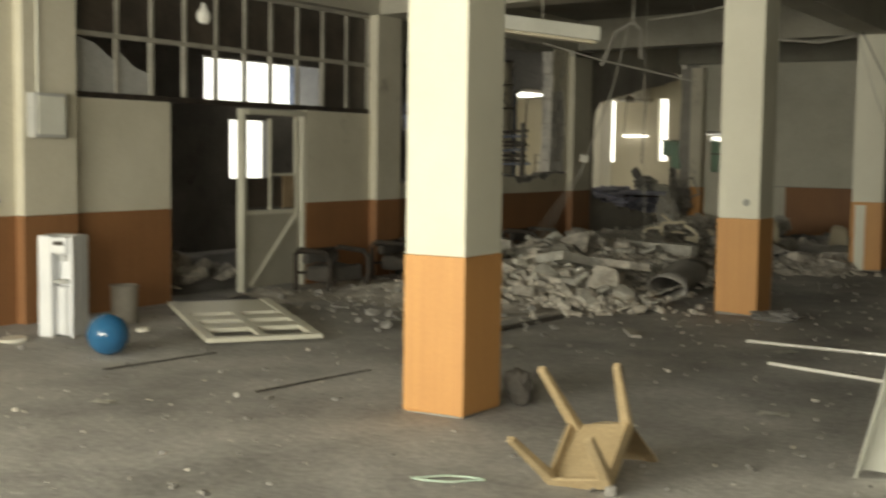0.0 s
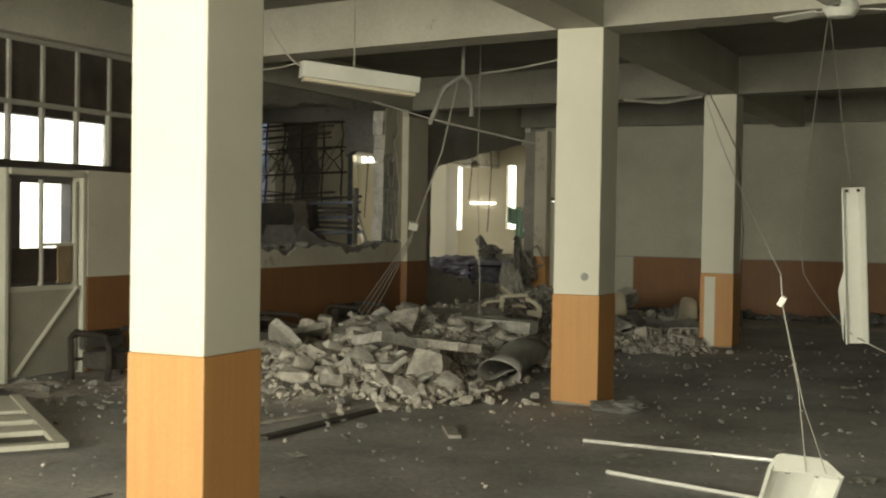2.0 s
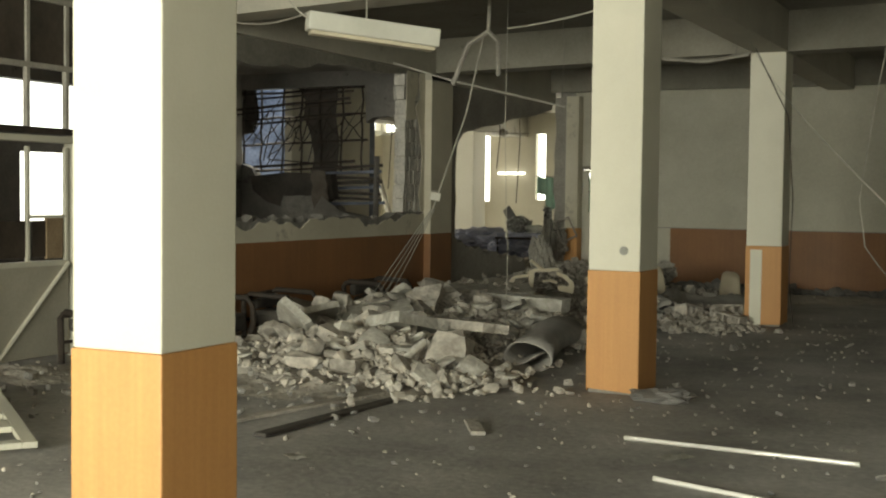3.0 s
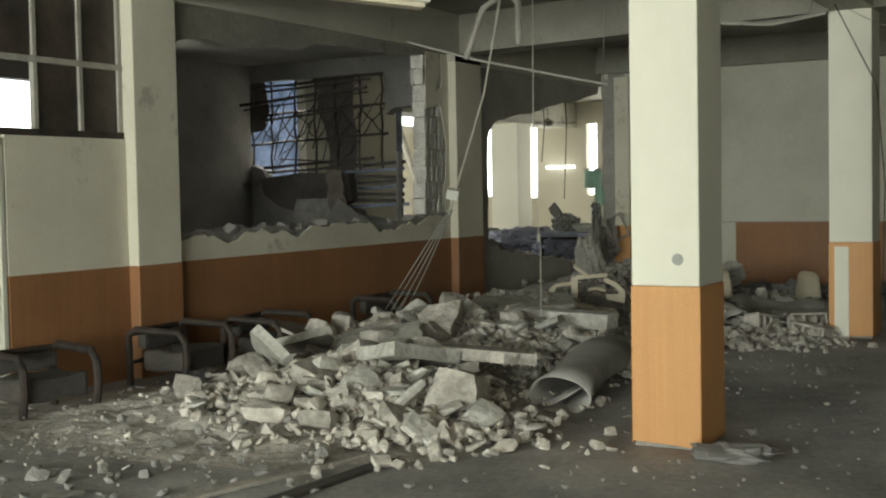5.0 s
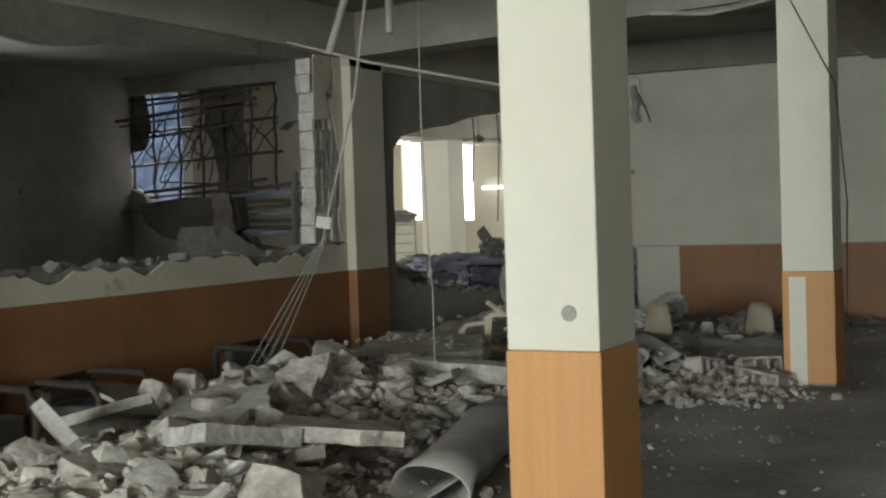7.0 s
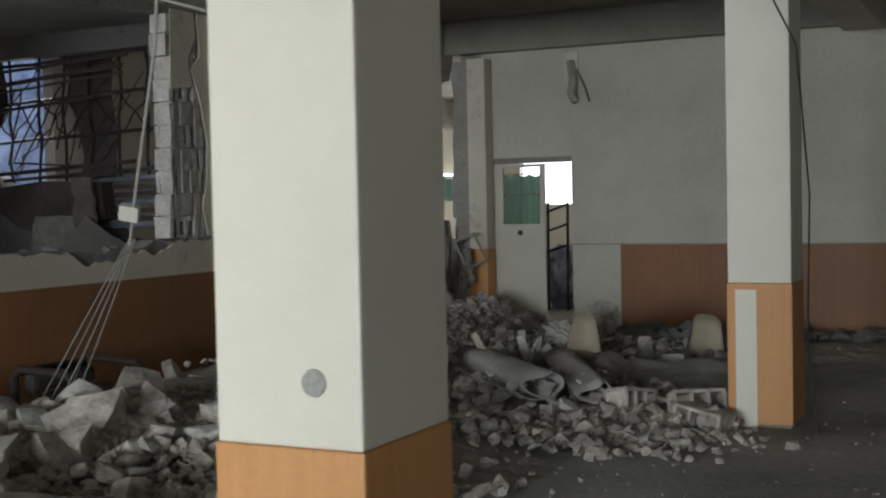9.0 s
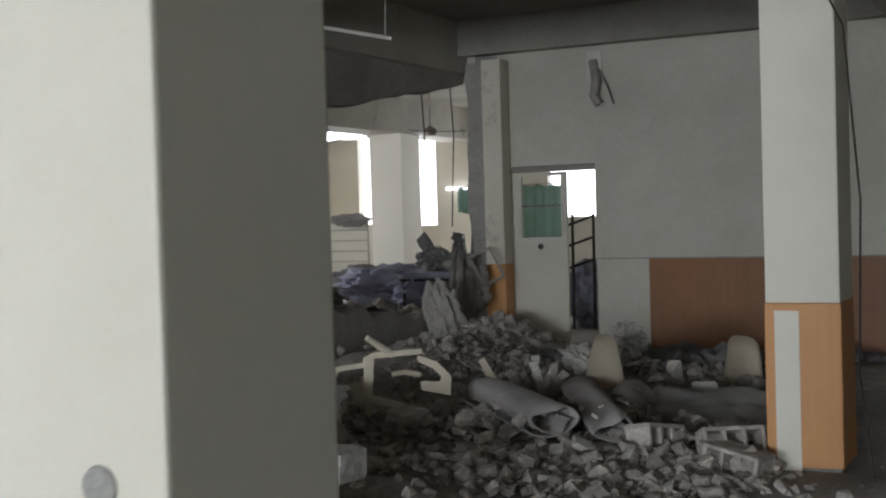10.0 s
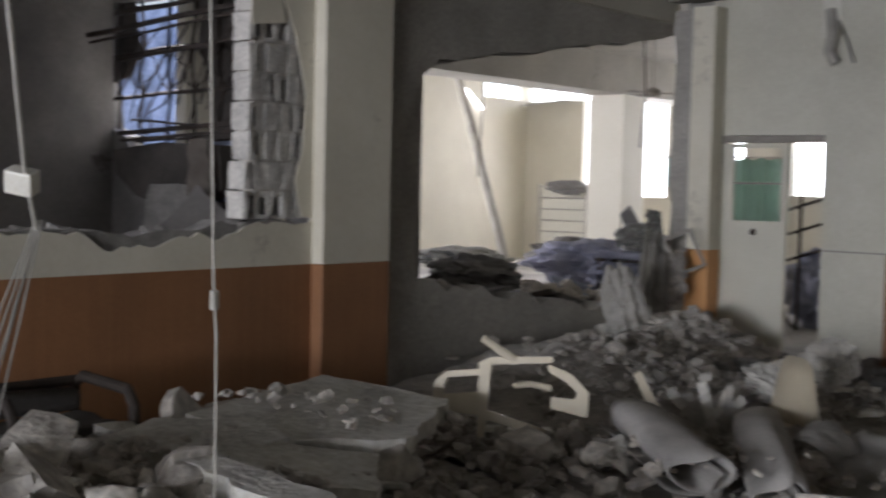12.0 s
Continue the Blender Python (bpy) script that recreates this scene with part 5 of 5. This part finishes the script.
t = thing("rubble_heap", -2.9, 7.6, 0, "grey heap of broken concrete and plaster on the hall floor", "rubble heap")
part("mound", heap_mesh(-5.4, 0.4, 3.8, 11.7, 0.075), DUST, t, "dusty body of the heap")
chunks(t, 298, PILE1, (0.07, 0.33), random.Random(31), 0.34)
gravel("fine_rubble", 5200, PILE1, (0.015, 0.085), random.Random(32), RUBBLE, t)
t = thing("rubble_heap", -2.6, 13.8, 0, "spread of broken blocks and plaster before the blasted hole", "rubble heap")
part("mound", heap_mesh(-5.4, 3.4, 11.75, 17.75, 0.075), DUST, t, "dusty body of the heap")
chunks(t, 290, PILE2, (0.06, 0.20), random.Random(33), 0.38)
gravel("fine_rubble", 4200, PILE2, (0.02, 0.09), random.Random(34), RUBBLE, t)
t = thing("rubble_heap", -7.5, 17.5, 0, "dark rubble piled up behind the blasted hole", "rubble heap")
part("mound", heap_mesh(-13.0, -5.75, 14.35, 26.0, 0.14), DUST, t, "dusty body of the heap")
chunks(t, 170, ROOMS[:4], (0.10, 0.30), random.Random(35))
gravel("fine_rubble", 700, ROOMS[:4], (0.05, 0.14), random.Random(36), RUBBLE, t)
t = thing("rubble_heap", -7.2, 9.5, 0, "sooty rubble on the floor of the side room", "rubble heap")
part("mound", heap_mesh(-9.6, -5.75, 2.6, 14.0, 0.14), SOOT, t, "sooty body of the heap")
chunks(t, 90, ROOMS[4:], (0.14, 0.40), random.Random(37))
gravel("scorched_debris", 1100, [(-0.6, 17.40, 2.9, 0.34, 0.3), (-2.2, 16.3, 1.5, 0.9, 0.35)], (0.03, 0.15), random.Random(38), SOOT, None, "scorched black debris along the foot of the wall", "debris")
# grit and scraps over the whole floor
gravel("floor_debris", 800, [(-0.5, 4.0, 5.0, 9.5, 0.45), (-2.9, 4.6, 1.2, 0.7, 0.06), (-4.2, 4.5, 0.7, 0.7, 0.04)], (0.006, 0.024), random.Random(41), RUBBLE, None, "pale plaster grit scattered over the floor", "debris")
gravel("floor_debris", 1500, [(-0.5, 3.5, 5.0, 9.0, 0.4)], (0.006, 0.030), random.Random(44), BLOCK, None, "dark grit scattered over the floor", "debris")
gravel("floor_debris", 170, [(-0.5, 3.0, 5.0, 9.5, 0.4), (-3.0, 4.0, 1.6, 1.2, 0.6)], (0.03, 0.08), random.Random(42), BLOCK, None, "small grey lumps scattered over the floor", "debris")
r = random.Random(43)
for k in range(26):
    x, y = r.uniform(-4.5, 4.2), r.uniform(-2.5, 11.0)
    if (-0.6 < x < 0.15 and (-0.2 < y < 0.6 or 5.8 < y < 6.6)):
        continue
    s = r.uniform(0.05, 0.12)
    bm = bmesh.new()
    g = [[bm.verts.new(((i - 2) * s / 2, (j - 2) * s / 2 * 0.7, 0.012 + 0.02 * r.random())) for j in range(5)] for i in range(5)]
    for a, b in zip(g, g[1:]):
        for j in range(4):
            bm.faces.new((a[j], b[j], b[j + 1], a[j + 1]))
    bmesh.ops.solidify(bm, geom=bm.faces, thickness=0.002)
    tagged(part("paper_scrap", moved(bm, pose(x, y, 0.002, 0, 0, r.uniform(0, 360))), PAPER), "crumpled dirty paper scrap on the floor", "paper", "paper scraps")

t = thing("wall_debris", -5.56, 10.1, 1.25, "broken bits lying on the stump of wall", "rubble")
r = random.Random(51)
DARK_LUMPS = [lump_mesh("chunk", RR, BLOCK, 0.8) for k in range(6)]
for k in range(34):
    y = r.choice((r.uniform(7.6, 9.0), r.uniform(7.5, 12.2)))
    s = r.uniform(0.06, 0.20)
    ob = new("chunk", r.choice(DARK_LUMPS))
    ob.parent = t
    ob.matrix_parent_inverse = t.matrix_basis.inverted()
    ob.matrix_basis = pose(r.uniform(-5.63, -5.53), y, 1.20 + 0.014 * (y - 7.5) + s * 0.12, r.uniform(-40, 40), r.uniform(-40, 40), r.uniform(0, 360))
    ob.scale = (s, s, s)
# broken slabs on the heap
slab("concrete_lintel", pose(-2.62, 9.80, 0.27, 3, 1, -9), [(-0.62, -0.09), (0.60, -0.10), (0.61, 0.09), (-0.60, 0.10)], 0.15, PLASTER, "pale broken concrete lintel lying across the heap", "lintel")
for x, y, z, rx, ry, rz, pts, th, lab in (
        (-3.75, 10.35, 0.26, 4, -3, 20, [(-0.45, -0.3), (0.35, -0.34), (0.5, 0.05), (0.2, 0.32), (-0.4, 0.28)], 0.10, "thick pale slab of broken screed"),
        (-3.05, 10.35, 0.24, 5, 5, 55, [(-0.4, -0.3), (0.3, -0.36), (0.42, 0.2), (-0.2, 0.34)], 0.10, "thick pale slab with a split face"),
        (-3.70, 11.25, 0.30, 2, 2, 0, [(-0.42, -0.66), (0.36, -0.62), (0.72, -0.22), (0.32, 0.60), (-0.62, 0.56)], 0.09, "large pale floor slab lying flat"),
        (-4.35, 10.75, 0.22, 30, 55, 70, [(-0.2, -0.25), (0.22, -0.2), (0.05, 0.28), (-0.18, 0.2)], 0.08, "upright shard of slab"),
        (-3.3, 7.5, 0.34, 8, -8, 40, [(-0.4, -0.3), (0.36, -0.26), (0.42, 0.22), (-0.25, 0.32)], 0.06, "grey board of plaster on the heap"),
        (-2.1, 7.1, 0.30, -4, 6, 30, [(-0.35, -0.3), (0.4, -0.25), (0.3, 0.3), (-0.3, 0.3)], 0.09, "tilted concrete piece"),
        (-3.6, 6.4, 0.33, 48, 30, 120, [(-0.3, -0.2), (0.3, -0.25), (0.25, 0.25), (-0.2, 0.2)], 0.08, "tilted plaster shard"),
        (-4.5, 8.2, 0.30, 20, 10, 95, [(-0.6, -0.2), (0.6, -0.2), (0.6, 0.15), (-0.6, 0.2)], 0.03, "thin board leaning by the dado"),
        (-2.4, 6.5, 0.34, -10, 12, 75, [(-0.35, -0.22), (0.3, -0.26), (0.38, 0.2), (-0.3, 0.24)], 0.10, "thick pale lump of broken screed"),
        (-3.9, 7.2, 0.30, -18, -14, 30, [(-0.3, -0.25), (0.32, -0.2), (0.25, 0.28), (-0.28, 0.22)], 0.07, "tilted plaster sheet beside the chairs")):
    slab("broken_slab", pose(x, y, z, rx, ry, rz), pts, th, PLASTER if "pale" in lab or "plaster" in lab else CARPET if "flooring" in lab else RUBBLE, lab, "slab")


# rolled carpets before the hole
def roll(label, a, b, radius, turns, material=CARPET):
    t = thing("carpet_roll", *a, label, "carpet", "rolled carpets")
    a, b = Vector(a), Vector(b)
    z = (b - a).normalized()
    x = z.cross(Vector((0, 0, 1))).normalized()
    m = basis(x, z.cross(x), z, a)
    bm = bmesh.new()
    n = int(26 * turns)
    ins, outs = [], []
    for i in range(n + 1):
        ang = 2 * math.pi * i / 26
        rr = radius * (0.55 + 0.45 * i / n)
        for lst, q in ((ins, rr - 0.012), (outs, rr)):
            row = []
            for k in (0, 1, 2, 3, 4, 5):
                p = Vector((q * math.cos(ang) * 1.25, q * math.sin(ang) * 0.72, k / 5 * (b - a).length))
                d = 0.085 * noise.noise(Vector((ang * 0.6, k * 0.9, radius * 40)))
                row.append(bm.verts.new(p + Vector((d, d * 0.6, 0.06 * noise.noise(Vector((ang, k, 3.3)))))))
            lst.append(row)
    for i in range(n):
        for k in range(5):
            bm.faces.new((outs[i][k], outs[i + 1][k], outs[i + 1][k + 1], outs[i][k + 1]))
            bm.faces.new((ins[i][k], ins[i][k + 1], ins[i + 1][k + 1], ins[i + 1][k]))
        for k in (0, 5):
            bm.faces.new((ins[i][k], ins[i + 1][k], outs[i + 1][k], outs[i][k]))
    for k in (0, n):
        for q in range(5):
            bm.faces.new((ins[k][q], outs[k][q], outs[k][q + 1], ins[k][q + 1]))
    for f in bm.faces:
        f.smooth = True
    part("roll", moved(bm, m), material, t)


roll("dusty grey carpet rolled up on the rubble", (-1.88, 12.0, 0.20), (-2.85, 12.95, 0.24), 0.18, 1.45)
roll("dark floor covering rolled up beside the heap", (-1.36, 6.75, 0.15), (-1.72, 8.75, 0.18), 0.21, 1.25, CARPET)
roll("dusty grey carpet roll beside another", (-1.46, 12.0, 0.15), (-2.35, 13.55, 0.22), 0.15, 1.3)



def hollow_block(x, y, z, rx, ry, rz):
    t = thing("hollow_block", x, y, z, "broken hollow concrete block", "block", "hollow blocks")
    m = pose(x, y, z, rx, ry, rz)
    xs = (-0.19, -0.165, -0.07, -0.045, 0.05, 0.075, 0.165, 0.19)
    for y0 in (-0.1, 0.075):
        part("face_shell", moved(boxes((-0.19, y0, 0, 0.19, y0 + 0.025, 0.19), bevel=0.005), m), RUBBLE, t)
    for i in (0, 2, 4, 6):
        part("web", moved(boxes((xs[i], -0.0748, 0.001, xs[i + 1], 0.0748, 0.189), bevel=0.004), m), RUBBLE, t)


hollow_block(-0.72, 11.95, 0.10, 70, 0, 30)
hollow_block(-0.55, 11.75, 0.06, 90, 8, -20)
hollow_block(-1.3, 12.1, 0.08, 80, 10, 70)
hollow_block(-2.9, 14.9, 0.2, 70, 20, 110)
# bits lying on the slabs and the carpets
for x, y, sx, sy, n, up in ((-3.8, 11.3, 0.55, 0.5, 90, 0.20), (-3.2, 10.2, 0.5, 0.4, 120, 0.10), (-2.1, 12.4, 0.5, 0.5, 60, 0.14), (-1.1, 13.1, 0.5, 0.6, 90, 0.05)):
    gravel("plaster_crumbs", n, [(x, y, sx, sy, 0.4)], (0.015, 0.06), random.Random(n), RUBBLE, None, "plaster crumbs strewn over the slab" if up > 0.15 else "plaster crumbs strewn over the wreckage", "debris", up)

# sack and torn lining hanging at the edge of the hole
def crumple(name, m, size, seed, material, label, category, freq=4.0, amp=0.22):
    bm = bmesh.new()
    bmesh.ops.create_icosphere(bm, subdivisions=4, radius=1.0)
    o = Vector((seed * 7.3, seed * 3.1, seed))
    for v in bm.verts:
        d = v.co.copy()
        v.co = Vector((d.x * size[0], d.y * size[1], d.z * size[2])) * (1 + amp * noise.noise(d * freq * 0.5 + o) + amp * 0.5 * noise.noise(d * freq * 1.6 + o) + amp * 0.25 * noise.noise(d * freq * 4 + o))
    return tagged(part(name, moved(bm, m), material), label, category)


crumple("torn_sack", pose(-4.98, 16.4, 0.42, 12, -8, 30), (0.20, 0.18, 0.46), 1, PALEDUST, "torn dusty sack slumped at the edge of the hole", "sack", 6, 0.34)
def sheet(name, corners, n, amp, freq, seed, material, label, category, arch=0.0, thick=0.012, fold=0.0):
    """A worn cloth between four corners, with folds, a bulge and ragged edges."""
    c = [Vector(p) for p in corners]
    up = (c[1] - c[0]).cross(c[3] - c[0]).normalized()
    if up.z < 0:
        up = -up
    bm = bmesh.new()
    g = []
    for i in range(n + 1):
        row = []
        for j in range(n + 1):
            u, v = i / n, j / n
            e = Vector((u * freq + seed, v * freq, seed * 1.7))
            uu = u + 0.06 * noise.noise(Vector((v * 9, seed, 0))) * (1 if i in (0, n) else 0)
            vv = v + 0.08 * noise.noise(Vector((u * 9, seed, 5))) * (1 if j in (0, n) else 0)
            p = c[0].lerp(c[1], uu).lerp(c[3].lerp(c[2], uu), vv)
            p += up * (amp * (noise.noise(e) + 0.5 * noise.noise(e * 2.6)) + arch * math.sin(math.pi * u) + fold * math.sin(u * 17 + 2 * noise.noise(e)))
            row.append(bm.verts.new(p))
        g.append(row)
    for p, q in zip(g, g[1:]):
        for j in range(n):
            bm.faces.new((p[j], q[j], q[j + 1], p[j + 1])).smooth = True
    bmesh.ops.solidify(bm, geom=bm.faces, thickness=thick)
    return tagged(part(name, bm, material), label, category)


sheet("torn_lining", [(-5.30, 17.25, 1.22), (-5.08, 17.40, 1.10), (-5.00, 17.20, 0.36), (-5.26, 17.0, 0.34)], 22, 0.08, 7, 2.0, PALEDUST, "torn dusty lining hanging on the broken wall", "lining", fold=0.04)
sheet("torn_lining", [(-5.10, 17.42, 0.96), (-4.92, 17.34, 1.02), (-4.84, 17.26, 0.60), (-5.02, 17.30, 0.40)], 18, 0.06, 8, 4.0, RUBBLE, "pale torn flap of lining beside the pilaster", "lining", fold=0.03)
sheet("torn_lining", [(-5.32, 17.30, 1.40), (-5.22, 17.44, 1.36), (-5.14, 17.40, 0.95), (-5.30, 17.25, 1.0)], 18, 0.05, 8, 6.0, SCORCH, "burnt scrap of lining on the broken wall", "lining", fold=0.03)
t = thing("hanging_picture", -4.9, 17.3, 0.9, "empty dark picture frame hanging askew by the pilaster", "picture")
m = pose(-4.90, 17.34, 0.98, 8, -24, 10)
for x0, z0, x1, z1 in ((-0.15, -0.2, -0.12, 0.2), (0.12, -0.2, 0.15, 0.2), (-0.119, -0.2, 0.119, -0.17), (-0.119, 0.17, 0.119, 0.2)):
    part("rail", moved(boxes((x0, -0.012, z0, x1, 0.012, z1), bevel=0.004), m), DARKFRAME, t)
sheet("carpet_sheet", [(-1.70, 13.55, 0.22), (-0.52, 13.75, 0.20), (-0.34, 12.55, 0.05), (-1.40, 12.35, 0.07)], 26, 0.05, 5, 1.0, PALECARPET, "flat dusty grey carpet spread on the floor", "carpet")
sheet("plastic_shell", [(-2.02, 13.05, 0.10), (-1.50, 12.95, 0.02), (-1.52, 13.28, 0.10), (-1.98, 13.32, 0.18)], 20, 0.015, 4, 3.0, PALEDUST, "arched pale shell of a broken plastic seat", "seat shell", arch=0.19, thick=0.02)
r = random.Random(61)
for x, y, w, mt, lab in ((-6.15, 14.9, 0.45, SOOT, "dark slab of ceiling on the heap"), (-6.35, 15.6, 0.5, BLOCK, "grey tilted slab on the heap"), (-6.1, 16.2, 0.38, SOOT, "dark broken board on the heap"), (-6.5, 16.9, 0.5, BLACKSOOT, "burnt board on the heap"), (-6.2, 17.4, 0.4, SOOT, "dark shard on the heap"), (-7.1, 15.9, 0.6, BLACKSOOT, "burnt panel on the heap"), (-7.3, 17.3, 0.55, CLOTH, "bluish board on the heap"), (-7.0, 18.6, 0.5, YARD, "dark blue panel on the heap")):
    slab("broken_slab", pose(x, y, mound(x, y) + 0.02, r.uniform(-28, 28), r.uniform(-25, 25), r.uniform(0, 360)), [(-w, -w * 0.5), (w * 0.7, -w * 0.6), (w, w * 0.3), (-w * 0.5, w * 0.6)], r.uniform(0.04, 0.10), mt, lab, "slab")
slab("plaster_shard", pose(-1.92, 14.8, 0.06, 70, 10, 20), [(-0.10, 0), (0.09, 0), (0.02, 0.2)], 0.05, PALEDUST, "white broken shard standing on the floor", "shard")
slab("plaster_shard", pose(-1.42, 14.0, 0.06, 62, -8, 10), [(-0.12, 0), (0.13, 0), (0.09, 0.13), (-0.09, 0.15)], 0.05, PALEDUST, "white broken plate leaning on the carpet", "shard")
bm = bmesh.new()
box(bm, -0.035, -0.025, 0, 0.035, 0.025, 0.44, bevel=0.008)
for v in bm.verts:
    k = v.co.z / 0.44
    v.co.x, v.co.y = v.co.x * (1.15 - 0.35 * k), v.co.y * (1.15 - 0.35 * k)
tagged(part("broken_chair_leg", moved(bm, pose(-2.98, 13.62, 0.02, 4, -28, 35)), PLASTIC_C), "cream plastic chair leg sticking out of the rubble", "chair leg")
t = thing("splayed_cladding", -2.66, 13.6, 0.1, "splayed strips of torn pale cladding on the rubble", "cladding")
r = random.Random(66)
for k in range(9):
    lean = -62 + k * 15 + r.uniform(-5, 5)
    ln, w = r.uniform(0.26, 0.42), r.uniform(0.022, 0.036)
    bm = bmesh.new()
    box(bm, -w, -0.006, 0, w, 0.006, ln, bevel=0.003)
    bmesh.ops.subdivide_edges(bm, edges=[e for e in bm.edges if abs(e.verts[0].co.z - e.verts[1].co.z) > 0.15], cuts=4)
    for v in bm.verts:
        v.co.y += 0.25 * v.co.z ** 2 * (1 if k % 2 else -1) + 0.01 * math.sin(v.co.z * 30 + k)
    part("strip", moved(bm, pose(-2.66 + r.uniform(-0.05, 0.05), 13.6 + r.uniform(-0.06, 0.06), 0.06, r.uniform(-25, 10), lean, 33)), PALEDUST if k % 3 else PLASTER, t)
crumple("torn_bag", pose(-2.50, 14.2, 0.32, 10, 20, 30), (0.20, 0.15, 0.11), 21, PLASTER, "torn pale paper bag on the rubble", "bag", 7, 0.45)
crumple("torn_bag", pose(-2.25, 14.5, 0.46, 0, -10, 10), (0.17, 0.14, 0.16), 22, PALEDUST, "crumpled dusty bag behind the chair", "bag", 7, 0.45)
t = thing("steel_cot", -6.6, 19.55, 0, "dark steel cot with a stained mattress behind the hole", "cot")
for x in (-7.08, -6.12):
    for y in (19.25, 19.85):
        part("leg", bars([([(x, y, 0.0), (x, y, 0.74)], 0.022)], 6), DARKMETAL, t)
part("frame", boxes((-7.12, 19.20, 0.70, -6.08, 19.90, 0.735), bevel=0.006), DARKMETAL, t)
bm = boxes((-7.10, 19.22, 0.736, -6.10, 19.88, 0.83), bevel=0.03)
part("mattress", bm, CLOTH, t, "stained blue-grey mattress")
crumple("burnt_cushion", pose(-6.72, 19.5, 0.98, 0, 0, 20), (0.24, 0.18, 0.17), 11, SCORCH, "scorched cushion with pale patches on the cot", "cushion", 6, 0.4)
crumple("pillow", pose(-6.34, 19.5, 0.90, 0, 6, 10), (0.24, 0.17, 0.09), 13, PAPER, "crumpled white pillow on the cot", "pillow", 4, 0.3)
slab("burnt_board", pose(-6.80, 20.0, 0.55, 80, -32, 0), [(-0.09, 0), (0.10, 0), (0.08, 0.92), (-0.10, 0.90)], 0.03, SOOT, "burnt board leaning on the cot", "board")
crumple("blanket", pose(-9.05, 19.0, 0.62, 0, 0, 20), (0.62, 0.45, 0.15), 12, PAPER, "white bedding on the dark heap", "bedding", 5, 0.35)
crumple("blanket", pose(-8.2, 21.0, 0.55, 0, 0, 30), (0.9, 0.6, 0.3), 4, CLOTH, "blue-grey bedding heaped on the rubble", "bedding", 5, 0.35)
crumple("blanket", pose(-6.9, 19.8, 0.55, 0, 0, 80), (0.6, 0.5, 0.28), 5, CLOTH, "crumpled grey-blue bedding behind the hole", "bedding", 5, 0.4)
crumple("blanket", pose(-4.72, 20.6, 0.42, 0, 0, 10), (0.5, 0.42, 0.50), 6, CLOTH, "pale blue bedding beyond the far door", "bedding", 5, 0.4)
crumple("blanket", pose(-10.0, 23.3, 0.45, 0, 0, 50), (0.8, 0.6, 0.3), 7, SOOT, "dark cloth heap beside the pale column", "cloth", 5, 0.4)
crumple("fallen_chair_cover", pose(-7.4, 17.2, 0.62, 8, 6, 0), (0.5, 0.4, 0.17), 8, SOOT, "dark torn upholstery on the heap", "upholstery", 5, 0.4)

# ---- furniture of the pale room ----
t = thing("upended_bedstead", -12.6, 26.6, 0, "tall grey metal bed frame standing on end", "bed frame")
for dx in (-0.55, 0.55):
    part("post", bars([([(-12.6 + dx, 26.6, 0), (-12.6 + dx, 26.6, 1.62)], 0.025)]), IRON, t)
for k in range(7):
    part("crossbar", bars([([(-13.15, 26.6, 0.25 + k * 0.22), (-12.05, 26.6, 0.25 + k * 0.22)], 0.014)], 6), IRON, t)
part("sheet", boxes((-13.12, 26.64, 0.1, -12.08, 26.66, 1.56)), DOORP, t, "dull beige backing board")
crumple("blanket", pose(-12.35, 26.45, 1.56, 0, 0, 15), (0.42, 0.16, 0.13), 15, SOOT, "dark cloth thrown over the bed frame", "cloth", 5, 0.4)
t = thing("leaning_pole", -11.5, 23.4, 0, "grey pole leaning against the ceiling", "pole")
part("shaft", bars([([(-11.5, 23.4, 0.05), (-12.85, 23.4, 3.88)], 0.075)]), IRON, t)
for a, b, lab in (((-14.85, 26.23, 3.55), (-14.85, 26.88, 3.15), "tilted strip lamp on the pale wall"), ((-11.1, 28.42, 2.19), (-10.3, 28.42, 2.19), "strip lamp low on the far wall")):
    t = thing("strip_lamp", *a, lab, "strip lamp", "strip lamps of the pale room")
    part("tube", bars([([a, b], 0.035)]), LAMP, t, "glowing lamp tube")
    part("batten", bars([([(a[0] - (0.03 if a[0] < -14 else 0), a[1] + 0.05, a[2]), (b[0] - (0.03 if a[0] < -14 else 0), b[1] + 0.05, b[2])], 0.03)], 4), STEEL_W, t)
t = thing("steel_bedstead", -4.75, 20.0, 0, "dark steel bed frame standing on end", "bed frame")
for x in (-4.90, -4.60):
    part("post", bars([([(x, 20.05, 0.0), (x + 0.03, 20.0, 1.56)], 0.022)], 6), DARKMETAL, t)
for z in (0.95, 1.25, 1.53):
    part("rail", bars([([(-5.05, 19.98, z - 0.16), (-4.57, 20.0, z)], 0.018)], 6), DARKMETAL, t)
t = thing("window_lintel_strip", -13.9, 28.3, 3.37, "torn metal lining below the ceiling", "metal lining")
part("sheet", moved(boxes((-0.85, -0.2, 0, 0.85, 0.19, 0.03), bevel=0.004), pose(-13.9, 28.3, 3.37, 8, -5, 0)), IRON, t)
for x, y, z0 in ((-8.7, 22.9, 2.2), (-8.4, 23.4, 1.4), (-11.1, 22.0, 1.7)):
    tagged(part("loose_cable", bars([([(x, y, 3.86), (x + 0.05, y, 3.0), (x - 0.03, y, z0)], 0.012)], 6), DARKMETAL), "dark cable hanging from the pale ceiling", "cable")
